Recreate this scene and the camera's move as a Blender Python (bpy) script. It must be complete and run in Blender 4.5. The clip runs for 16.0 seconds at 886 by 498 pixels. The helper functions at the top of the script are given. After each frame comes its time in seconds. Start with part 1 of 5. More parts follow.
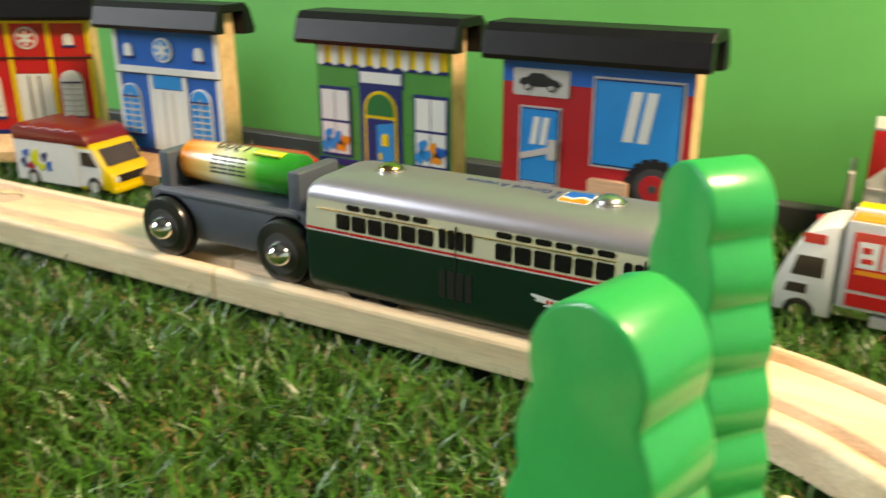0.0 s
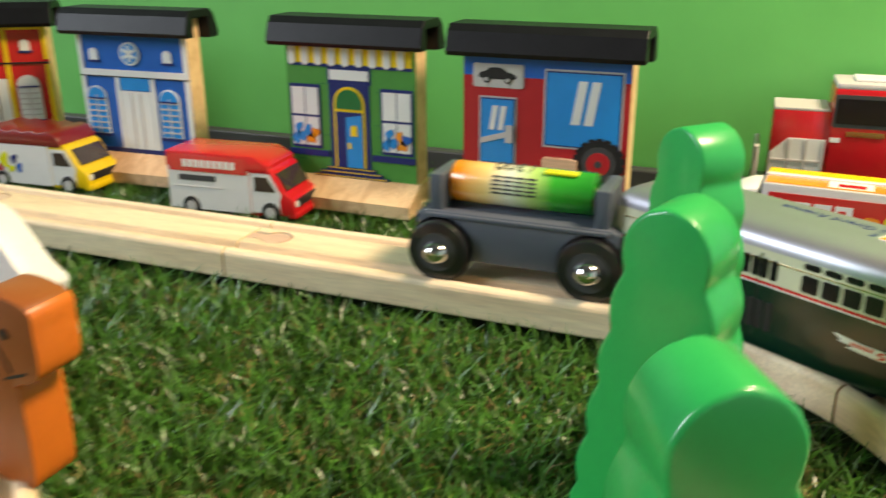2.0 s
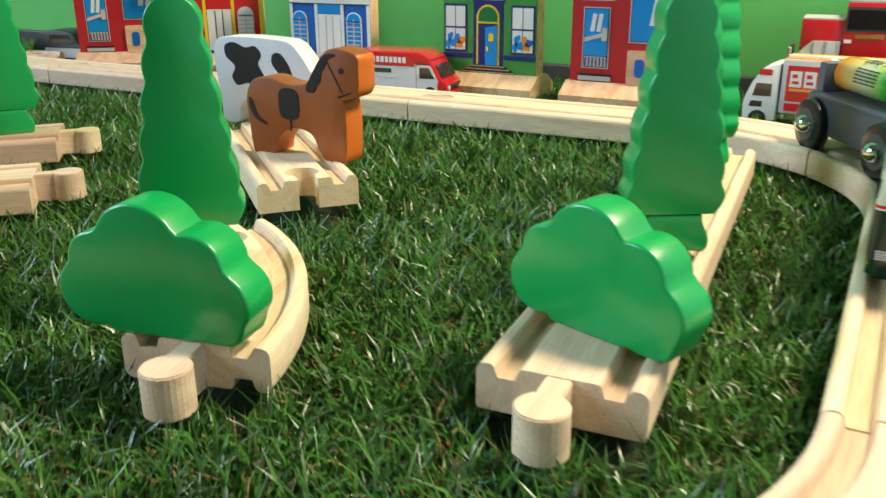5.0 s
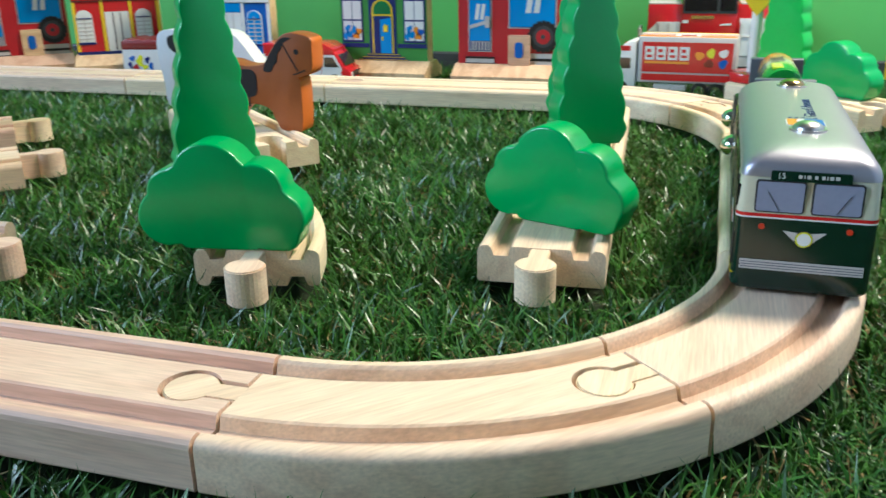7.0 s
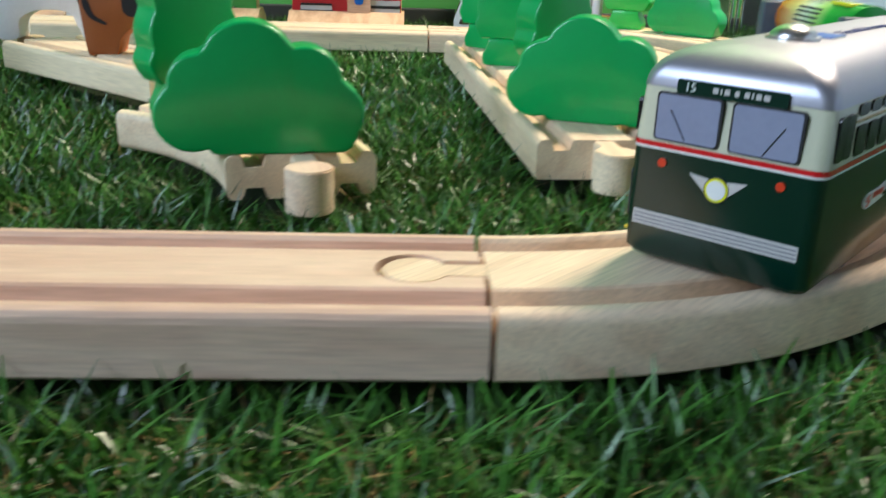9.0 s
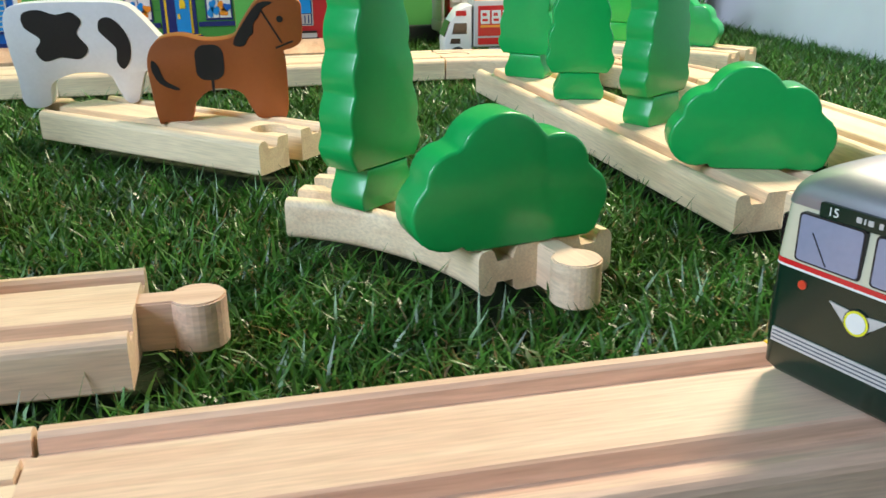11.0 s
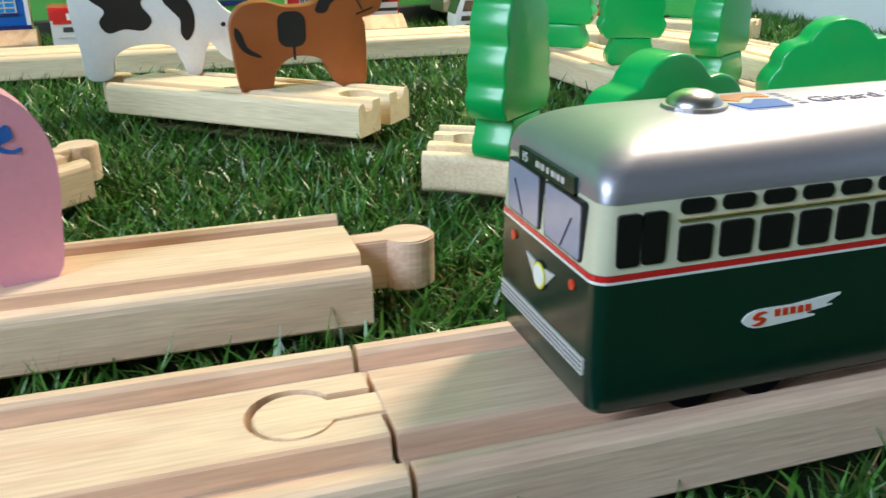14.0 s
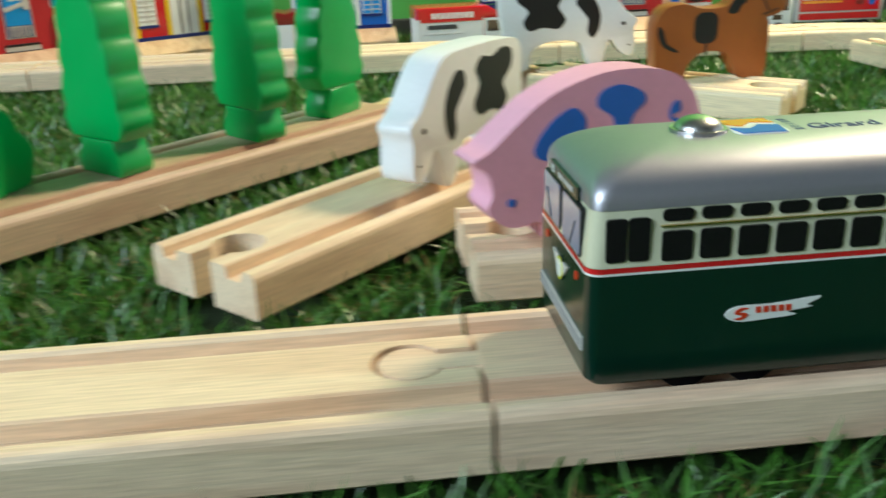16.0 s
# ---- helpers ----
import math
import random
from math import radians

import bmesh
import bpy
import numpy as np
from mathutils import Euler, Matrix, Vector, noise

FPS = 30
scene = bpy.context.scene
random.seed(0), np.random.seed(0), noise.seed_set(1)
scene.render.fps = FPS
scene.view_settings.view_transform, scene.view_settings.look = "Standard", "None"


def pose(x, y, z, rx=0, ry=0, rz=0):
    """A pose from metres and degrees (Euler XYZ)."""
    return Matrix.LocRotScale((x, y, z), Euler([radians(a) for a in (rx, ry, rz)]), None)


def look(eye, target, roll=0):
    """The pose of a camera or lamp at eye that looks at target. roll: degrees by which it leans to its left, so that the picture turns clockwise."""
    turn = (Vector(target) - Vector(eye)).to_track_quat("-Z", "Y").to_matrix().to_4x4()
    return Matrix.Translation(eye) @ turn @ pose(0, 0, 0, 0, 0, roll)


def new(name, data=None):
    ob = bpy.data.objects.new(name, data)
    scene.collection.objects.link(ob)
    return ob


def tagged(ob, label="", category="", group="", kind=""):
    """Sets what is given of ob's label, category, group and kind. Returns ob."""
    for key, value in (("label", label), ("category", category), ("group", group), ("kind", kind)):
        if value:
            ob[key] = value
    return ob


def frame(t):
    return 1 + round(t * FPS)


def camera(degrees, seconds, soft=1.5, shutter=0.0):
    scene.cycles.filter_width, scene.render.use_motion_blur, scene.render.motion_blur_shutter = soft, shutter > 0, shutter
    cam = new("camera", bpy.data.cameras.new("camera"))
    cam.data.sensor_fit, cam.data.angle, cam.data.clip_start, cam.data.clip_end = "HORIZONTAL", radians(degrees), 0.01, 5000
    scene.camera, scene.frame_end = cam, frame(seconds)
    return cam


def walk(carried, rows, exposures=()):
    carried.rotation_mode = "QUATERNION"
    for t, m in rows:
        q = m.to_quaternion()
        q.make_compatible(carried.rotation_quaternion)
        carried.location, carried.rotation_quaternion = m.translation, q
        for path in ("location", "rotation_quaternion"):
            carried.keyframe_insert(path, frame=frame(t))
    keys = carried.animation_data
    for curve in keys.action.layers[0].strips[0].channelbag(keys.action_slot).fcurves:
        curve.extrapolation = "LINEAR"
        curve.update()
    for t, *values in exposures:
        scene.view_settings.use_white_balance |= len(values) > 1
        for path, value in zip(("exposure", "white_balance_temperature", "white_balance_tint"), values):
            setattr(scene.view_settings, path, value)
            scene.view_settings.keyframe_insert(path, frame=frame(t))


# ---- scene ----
cam = camera(54.1, 16.0, shutter=0.5)

EXPOSURES = [(0, 0.12, 7200, 13), (0.7, -0.06, 6800, 13), (1.6, -0.06, 6800, 13), (2.6, 0.0, 6750, 13), (3.5, 0.0, 6700, 13), (4.5, 0.0, 6200, 10), (5.2, 0.0, 5900, 9), (7.3, -0.02, 5250, 11), (8.5, 0.0, 5300, 11), (9.0, -0.12, 5650, 12), (9.4, -0.02, 5950, 12), (10.2, 0.05, 6200, 13), (12.5, -0.1, 5300, 10), (14.0, 0.08, 5900, 9), (15.0, 0.15, 6100, 4), (16.0, 0.07, 6200, 1)]
PATH = [
    (0, (0.058, 0.174, 0.125), (-0.872, 1.804, -0.567), -0.1),
    (0.5, (0.067, 0.176, 0.129), (-0.655, 1.904, -0.574), 0.0),
    (1, (0.066, 0.176, 0.125), (-0.546, 1.942, -0.585), 0.1),
    (1.5, (0.072, 0.147, 0.133), (-0.483, 1.936, -0.568), 0.2),
    (2, (0.047, 0.117, 0.132), (-0.658, 1.853, -0.568), -0.2),
    (2.5, (0.046, 0.077, 0.113), (-0.772, 1.771, -0.565), -0.1),
    (3, (0.05, 0.05, 0.108), (-0.814, 1.722, -0.567), -0.3),
    (3.5, (0.071, 0.018, 0.114), (-0.81, 1.681, -0.564), -0.4),
    (4, (0.079, -0.008, 0.105), (-0.804, 1.652, -0.576), -0.3),
    (4.5, (0.08, -0.03, 0.104), (-0.802, 1.629, -0.582), -0.2),
    (5, (0.102, -0.058, 0.105), (-0.78, 1.601, -0.582), -0.4),
    (5.2, (0.109, -0.067, 0.106), (-0.77, 1.594, -0.58), -0.4),
    (7.3, (0.081, -0.149, 0.102), (-0.358, 1.676, -0.587), -0.3),
    (7.5, (0.066, -0.15, 0.095), (-0.278, 1.694, -0.599), 0.4),
    (8, (0.036, -0.15, 0.108), (-0.127, 1.721, -0.579), 0.5),
    (8.5, (0.017, -0.143, 0.098), (0.001, 1.734, -0.592), 0.2),
    (9, (-0.015, -0.143, 0.068), (0.084, 1.733, -0.619), 1.9),
    (9.5, (-0.044, -0.13, 0.063), (0.082, 1.753, -0.6), 1.3),
    (10, (-0.07, -0.131, 0.09), (0.127, 1.731, -0.614), 0.3),
    (12.3, (-0.136, -0.084, 0.073), (0.447, 1.695, -0.631), -0.0),
    (12.5, (-0.137, -0.083, 0.07), (0.45, 1.694, -0.635), 0.0),
    (13, (-0.15, -0.088, 0.075), (0.421, 1.69, -0.642), -0.7),
    (13.5, (-0.162, -0.104, 0.079), (0.401, 1.675, -0.64), -1.1),
    (14, (-0.174, -0.109, 0.079), (0.386, 1.669, -0.647), -0.6),
    (14.5, (-0.191, -0.111, 0.075), (0.346, 1.675, -0.647), -0.8),
    (15, (-0.219, -0.122, 0.078), (0.268, 1.672, -0.662), -0.4),
    (15.5, (-0.249, -0.131, 0.083), (0.102, 1.693, -0.657), -1.0),
    (16, (-0.284, -0.14, 0.088), (-0.092, 1.715, -0.634), -2.0),
]
walk(cam, [(t, look(e, g, r)) for t, e, g, r in PATH], EXPOSURES)

# ---------- plan in metres ----------
LAMP_AT, LAMP_SIZE, LAMP_W = (0.385, 0.425, 0.68), 0.19, 11.3
WINDOW_W = 43.0
BOARD_Y, BOARD_R, EAST_X = 0.580, 0.252, 0.300
BACKS = [(-0.155, 0.155), (-0.310, 0.155), (-0.465, 0.155), (-0.620, 0.155)]
FRONTS = [(0, 0.150), (-0.150, 0.114), (-0.264, 0.150), (-0.414, 0.150)]
PIECES = [
    (-0.0968, 0.2050, 138, 0.119, 0, "hole", "peg", "short pale wooden track under the toy cow and horse", 0.003, False),
    (-0.041, 0.081, 104, 0.091, 50, "peg", "hole", "curved pale wooden track under a tree and bush", 0.0, True),
    (0.0445, 0.1045, 94, 0.240, 0, "peg", "hole", "long pale wooden track under trees and a bush", 0.0, False),
    (-0.139, 0.068, 180, 0.118, 0, "peg", "hole", "short pale wooden track under the toy pig", 0.0, False),
    (-0.323, 0.061, 45, 0.157, 0, "hole", "peg", "pale wooden track under the spotted cow", 0.0, False),
    (-0.413, 0.098, 44, 0.196, 0, "hole", "peg", "long wooden track under a row of trees", 0.0, False),
    (0.112, 0.455, -47, 0.112, -8, "hole", "hole", "wooden track under the warning sign", 0.0, False),
    (-0.640, 0.425, 4, 0.11, 0, "hole", "hole", "wooden track under a small bush near the backdrop", 0.0, False),
]
TREES = [
    (0.0435, 0.2015, 30, 1.0, "tall green wooden toy tree on the long track", False),
    (0.0330, 0.256, -17, 1.0, "tall green wooden toy tree on the long track", False),
    (0.0292, 0.316, -41, 1.0, "tall green wooden toy tree on the long track", False),
    (-0.0795, 0.1255, 40, 1.0, "tall green wooden toy tree on the curved track", False),
    (-0.3615, 0.149, 139, 1.0, "tall green wooden toy tree in a row on the long track", False),
    (-0.3195, 0.186, 131, 1.0, "tall green wooden toy tree in a row on the long track", False),
    (-0.2905, 0.220, 53, 1.0, "tall green wooden toy tree in a row on the long track", False),
    (0.131, 0.436, -30, 1.0, "green wooden toy tree beside the warning sign, coloured as if lit", True),
]
BUSHES = [
    (-0.0525, 0.085, 10, 1.05, "rounded green wooden toy bush on the curved track"),
    (0.0445, 0.134, -19, 1.02, "rounded green wooden toy bush on the long track"),
    (0.160, 0.405, -45, 0.95, "rounded green wooden toy bush behind the oval"),
    (-0.398, 0.118, 70, 1.0, "rounded green wooden toy bush at the track's end"),
    (-0.600, 0.428, 4, 1.0, "rounded green wooden toy bush near the backdrop"),
]
HORSES = [(-0.1195, 0.2395, -1, 0.015)]
COWS = [(-0.1745, 0.287, -1, "white wooden toy cow with black spots behind the horse", 0.015), (-0.252, 0.122, 229, "white wooden toy cow with black spots beside the pig", 0.012)]
PIGS = [(-0.2253, 0.065, 195)]
HORSE_SIZE, COW_SIZE, COW_SIZE_SMALL, PIG_SIZE = 1.25, 1.22, 1.13, 1.19
FRONT_S = [(0.0, 0.006), (0.5, 0.040), (1.0, 0.070), (1.5, 0.0985), (2.0, 0.122), (2.5, 0.147), (3.0, 0.177), (3.5, 0.2015), (4.0, 0.2245), (4.5, 0.248), (5.0, 0.2735), (5.2, 0.284), (7.3, 0.402), (7.5, 0.4125),
           (8.0, 0.4415), (8.5, 0.4715), (9.0, 0.502), (9.5, 0.5295), (10.0, 0.5355), (10.2, 0.5405), (12.3, 0.586), (12.5, 0.5915), (13.5, 0.6345), (14.0, 0.660), (14.5, 0.6865), (15.0, 0.718), (15.4, 0.7445), (16.0, 0.784)]
TROLLEY_UP, WAGON_UP = 0.0012, 0.0020
RC, YB = 0.117, 0.402

# ---------- light ----------
world = bpy.data.worlds.new("world")
scene.world = world
world.use_nodes = True
wn = world.node_tree
sky = wn.nodes.new("ShaderNodeTexSky")
sky.sky_type, sky.sun_disc = "NISHITA", False
sky.sun_elevation, sky.sun_rotation = radians(35), radians(200)
wn.links.new(sky.outputs[0], wn.nodes["Background"].inputs[0])
wn.nodes["Background"].inputs[1].default_value = 0.1


def area_lamp(name, eye, target, size, watts, colour):
    d = bpy.data.lights.new(name, "AREA")
    d.shape, d.size, d.energy, d.color = "DISK", size, watts, colour
    ob = new(name, d)
    ob.matrix_world = look(eye, target)
    return ob


area_lamp("room_lamp", LAMP_AT, (0.0, 0.25, 0.0), LAMP_SIZE, LAMP_W, (1.0, 0.80, 0.55))
area_lamp("window_light", (-1.85, -0.75, 1.05), (-0.1, 0.1, 0.0), 1.1, WINDOW_W, (0.80, 0.91, 1.0))


# ---------- materials ----------
def material(name, colour, rough=0.5, metal=0.0, vary=0.12, scale=400.0, stretch=(1, 1, 1), bump=0.1, coat=0.0, spots=0.0, island=0.0, piece=0.0, fine=6.0, spec=0.5):
    m = bpy.data.materials.new(name)
    m.use_nodes = True
    n, l = m.node_tree.nodes, m.node_tree.links
    b = n["Principled BSDF"]
    b.inputs["Roughness"].default_value = rough
    b.inputs["Metallic"].default_value = metal
    b.inputs["Coat Weight"].default_value = coat
    b.inputs["Coat Roughness"].default_value = 0.15
    b.inputs["Specular IOR Level"].default_value = spec
    tc = n.new("ShaderNodeTexCoord")
    mp = n.new("ShaderNodeMapping")
    mp.inputs["Scale"].default_value = stretch
    l.new(tc.outputs["Object"], mp.inputs[0])
    broad = n.new("ShaderNodeTexNoise")
    broad.inputs["Scale"].default_value = scale
    broad.inputs["Detail"].default_value = 4
    small = n.new("ShaderNodeTexNoise")
    small.inputs["Scale"].default_value = scale * fine
    small.inputs["Detail"].default_value = 2
    l.new(mp.outputs[0], broad.inputs["Vector"])
    l.new(mp.outputs[0], small.inputs["Vector"])
    add = n.new("ShaderNodeMath")
    add.operation = "ADD"
    l.new(broad.outputs[0], add.inputs[0])
    l.new(small.outputs[0], add.inputs[1])
    ramp = n.new("ShaderNodeMapRange")
    ramp.inputs["From Min"].default_value, ramp.inputs["From Max"].default_value = 0.6, 1.4
    ramp.inputs["To Min"].default_value, ramp.inputs["To Max"].default_value = 1 - vary, 1 + vary
    l.new(add.outputs[0], ramp.inputs[0])
    value = ramp.outputs[0]
    for amount, kind in ((island, "geo"), (piece, "obj")):
        if amount:
            g = n.new("ShaderNodeNewGeometry" if kind == "geo" else "ShaderNodeObjectInfo")
            r2 = n.new("ShaderNodeMapRange")
            r2.inputs["To Min"].default_value, r2.inputs["To Max"].default_value = 1 - amount, 1 + amount
            l.new(g.outputs["Random Per Island" if kind == "geo" else "Random"], r2.inputs[0])
            mul = n.new("ShaderNodeMath")
            mul.operation = "MULTIPLY"
            l.new(value, mul.inputs[0])
            l.new(r2.outputs[0], mul.inputs[1])
            value = mul.outputs[0]
    hsv = n.new("ShaderNodeHueSaturation")
    hsv.inputs["Color"].default_value = (*colour, 1)
    l.new(value, hsv.inputs["Value"])
    l.new(hsv.outputs[0], b.inputs["Base Color"])
    if bump:
        bp = n.new("ShaderNodeBump")
        bp.inputs["Strength"].default_value = bump
        bp.inputs["Distance"].default_value = 0.0004
        l.new(add.outputs[0], bp.inputs["Height"])
        l.new(bp.outputs[0], b.inputs["Normal"])
    return m


def wood(name, light, dark, piece=0.08, wave=90.0, rough=0.55):
    """Bare wood with the grain along the object's x."""
    m = bpy.data.materials.new(name)
    m.use_nodes = True
    n, l = m.node_tree.nodes, m.node_tree.links
    b = n["Principled BSDF"]
    b.inputs["Roughness"].default_value = rough
    tc, mp = n.new("ShaderNodeTexCoord"), n.new("ShaderNodeMapping")
    mp.inputs["Scale"].default_value = (0.10, 1, 1)
    info = n.new("ShaderNodeObjectInfo")
    shift = n.new("ShaderNodeVectorMath")
    shift.operation = "SCALE"
    shift.inputs[0].default_value = (0.9, 0.37, 0.21)
    l.new(info.outputs["Random"], shift.inputs["Scale"])
    l.new(shift.outputs[0], mp.inputs["Location"])
    l.new(tc.outputs["Object"], mp.inputs[0])
    rings = n.new("ShaderNodeTexNoise")
    rings.inputs["Scale"].default_value = wave
    rings.inputs["Detail"].default_value = 3
    rings.inputs["Distortion"].default_value = 1.2
    l.new(mp.outputs[0], rings.inputs["Vector"])
    mp2 = n.new("ShaderNodeMapping")
    mp2.inputs["Scale"].default_value = (0.06, 1, 1)
    l.new(tc.outputs["Object"], mp2.inputs[0])
    grain = n.new("ShaderNodeTexNoise")
    grain.inputs["Scale"].default_value = 1500
    grain.inputs["Detail"].default_value = 2
    l.new(mp2.outputs[0], grain.inputs["Vector"])
    ramp = n.new("ShaderNodeValToRGB")
    e = ramp.color_ramp.elements
    e[0].position, e[0].color = 0.38, (*dark, 1)
    e[1].position, e[1].color = 0.56, (*light, 1)
    l.new(rings.outputs[0], ramp.inputs[0])
    mixg = n.new("ShaderNodeMapRange")
    mixg.inputs["From Min"].default_value, mixg.inputs["From Max"].default_value = 0.3, 0.7
    mixg.inputs["To Min"].default_value, mixg.inputs["To Max"].default_value = 0.86, 1.08
    l.new(grain.outputs[0], mixg.inputs[0])
    pv = n.new("ShaderNodeMapRange")
    pv.inputs["To Min"].default_value, pv.inputs["To Max"].default_value = 1 - piece, 1 + piece
    l.new(info.outputs["Random"], pv.inputs[0])
    mul = n.new("ShaderNodeMath")
    mul.operation = "MULTIPLY"
    l.new(mixg.outputs[0], mul.inputs[0])
    l.new(pv.outputs[0], mul.inputs[1])
    hsv = n.new("ShaderNodeHueSaturation")
    hv = n.new("ShaderNodeMapRange")
    hv.inputs["To Min"].default_value, hv.inputs["To Max"].default_value = 0.472, 0.512
    l.new(info.outputs["Random"], hv.inputs[0])
    l.new(hv.outputs[0], hsv.inputs["Hue"])
    l.new(ramp.outputs[0], hsv.inputs["Color"])
    l.new(mul.outputs[0], hsv.inputs["Value"])
    l.new(hsv.outputs[0], b.inputs["Base Color"])
    bp = n.new("ShaderNodeBump")
    bp.inputs["Strength"].default_value = 0.25
    bp.inputs["Distance"].default_value = 0.0003
    l.new(grain.outputs[0], bp.inputs["Height"])
    l.new(bp.outputs[0], b.inputs["Normal"])
    return m


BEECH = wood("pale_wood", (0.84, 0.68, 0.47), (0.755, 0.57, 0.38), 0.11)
# A darker tone of the track wood for groove walls and floors.
GROOVE_WOOD = wood("darker_groove_wood", (0.77, 0.585, 0.39), (0.64, 0.46, 0.29))
PLY = wood("stand_wood", (0.78, 0.57, 0.31), (0.64, 0.43, 0.22))
GREEN = material("green_paint", (0.014, 0.38, 0.085), 0.32, vary=0.05, scale=120, bump=0.06, coat=0.3)
# Lighter copy of the tree green, with strong light put into the colour.
LIT_GREEN = material("lit_green_paint", (0.04, 0.50, 0.07), 0.30, vary=0.05, scale=120, bump=0.06, coat=0.3)
WALLGREEN = material("green_board", (0.13, 0.49, 0.11), 0.5, vary=0.07, scale=6, bump=0.02)
WHITEWALL = material("white_wall", (0.84, 0.82, 0.90), 0.6, vary=0.04, scale=5, bump=0.03)
ROOMWALL = material("room_wall", (0.40, 0.38, 0.35), 0.7, vary=0.03, scale=3, bump=0.03)
GRASS = material("turf_blades", (0.052, 0.155, 0.018), 0.34, vary=0.42, scale=22, bump=0, island=0.55)
DRYGRASS = material("dry_turf_blades", (0.26, 0.18, 0.06), 0.6, vary=0.4, scale=22, bump=0, island=0.4)
SOIL = material("turf_backing", (0.020, 0.035, 0.010), 0.95, vary=0.4, scale=200, bump=0.6)
WHITE = material("white_paint", (0.78, 0.77, 0.74), 0.42, vary=0.04, scale=150)
COWWHITE = material("cool_white_paint", (0.78, 0.80, 0.83), 0.42, vary=0.04, scale=150)
BLACK = material("black_paint", (0.012, 0.012, 0.014), 0.45, vary=0.15, scale=150)
ROOF = material("black_roof_paint", (0.006, 0.0065, 0.008), 0.42, vary=0.35, scale=120, bump=0.2, spec=0.25)
BROWN = material("brown_paint", (0.30, 0.085, 0.018), 0.42, vary=0.06, scale=150)
# The horse's brown as the warm lamp shows it, lamplight mixed into the colour.
LIT_BROWN = material("lit_brown_paint", (0.62, 0.15, 0.015), 0.42, vary=0.06, scale=150)
PINK = material("pink_paint", (0.83, 0.41, 0.57), 0.45, vary=0.05, scale=150)
BLUE = material("blue_print", (0.008, 0.12, 0.50), 0.38, vary=0.06, scale=150)
PIGBLUE = material("pig_spot_blue", (0.02, 0.15, 0.62), 0.4, vary=0.05, scale=150)
SKYBLUE = material("light_blue_print", (0.012, 0.27, 0.70), 0.35, vary=0.05, scale=150)
NAVY = material("navy_print", (0.008, 0.02, 0.15), 0.4, vary=0.05, scale=150)
RED = material("red_print", (0.46, 0.015, 0.022), 0.4, vary=0.06, scale=150)
REDPAINT = material("red_enamel", (0.60, 0.012, 0.018), 0.22, vary=0.05, scale=150, coat=0.6)
DARKRED = material("dark_red_enamel", (0.20, 0.012, 0.010), 0.3, vary=0.08, scale=150, coat=0.4)
YELLOW = material("yellow_paint", (0.85, 0.60, 0.008), 0.35, vary=0.05, scale=150, coat=0.3)
LEAF = material("green_print", (0.06, 0.28, 0.045), 0.45, vary=0.08, scale=150)
DKLEAF = material("dark_green_print", (0.01, 0.17, 0.04), 0.4, vary=0.06, scale=150)
GREY = material("grey_plastic", (0.085, 0.10, 0.13), 0.42, vary=0.05, scale=200, bump=0.08)
LTGREY = material("light_grey_plastic", (0.55, 0.53, 0.51), 0.45, vary=0.05, scale=200)
DKGREY = material("dark_grey_plastic", (0.05, 0.052, 0.055), 0.5, vary=0.1, scale=200)
TYRE = material("black_tyre", (0.010, 0.010, 0.012), 0.28, vary=0.1, scale=200, coat=0.4)
CHROME = material("chrome", (0.75, 0.75, 0.74), 0.12, 1.0, vary=0.03, scale=300, bump=0.03)
DOME = material("dull_silver_dome", (0.62, 0.61, 0.60), 0.30, 1.0, vary=0.05, scale=300, bump=0.05)
MARKER = material("red_marker_print", (0.62, 0.045, 0.012), 0.3, vary=0.05, scale=150, coat=0.3)
BRASS = material("brass", (0.65, 0.47, 0.22), 0.2, 1.0, vary=0.05, scale=300, bump=0.05)
SILVER = material("silver_roof_enamel", (0.41, 0.405, 0.455), 0.40, 0.75, vary=0.03, scale=150, bump=0.05, coat=0.08)
CARGREEN = material("deep_green_enamel", (0.0012, 0.021, 0.013), 0.24, vary=0.08, scale=90, bump=0.02, coat=0.2)
CREAM = material("cream_enamel", (0.62, 0.62, 0.46), 0.2, vary=0.03, scale=150, bump=0.02, coat=0.6)
PANE = material("dark_window_print", (0.008, 0.007, 0.009), 0.25, vary=0.2, scale=150, bump=0, coat=0.05, spec=0.3)
WINDSCREEN = material("pale_windscreen_print", (0.28, 0.30, 0.42), 0.14, vary=0.05, scale=150, bump=0, coat=0.5)
GLASS = material("smoked_van_window", (0.05, 0.035, 0.03), 0.06, vary=0.1, scale=150, bump=0, coat=0.8)
LAMPWHITE = material("headlight_print", (0.8, 0.82, 0.8), 0.2, vary=0.02, scale=150)
CELL_O = material("orange_label", (0.85, 0.30, 0.02), 0.22, vary=0.05, scale=150, coat=0.6)
CELL_Y = material("lime_label", (0.75, 0.75, 0.02), 0.22, vary=0.05, scale=150, coat=0.6)


CELL = material("battery_label", (0.8, 0.8, 0.8), 0.2, vary=0.03, scale=150, coat=0.6)
_n, _l = CELL.node_tree.nodes, CELL.node_tree.links
_sep, _fit, _cr = _n.new("ShaderNodeSeparateXYZ"), _n.new("ShaderNodeMapRange"), _n.new("ShaderNodeValToRGB")
_l.new(_n["Texture Coordinate"].outputs["Object"], _sep.inputs[0])
_fit.inputs["From Min"].default_value, _fit.inputs["From Max"].default_value = -0.026, 0.026
_l.new(_sep.outputs[0], _fit.inputs[0])
_l.new(_fit.outputs[0], _cr.inputs[0])
_e = _cr.color_ramp.elements
_e[0].position, _e[0].color = 0.05, (0.80, 0.26, 0.01, 1)
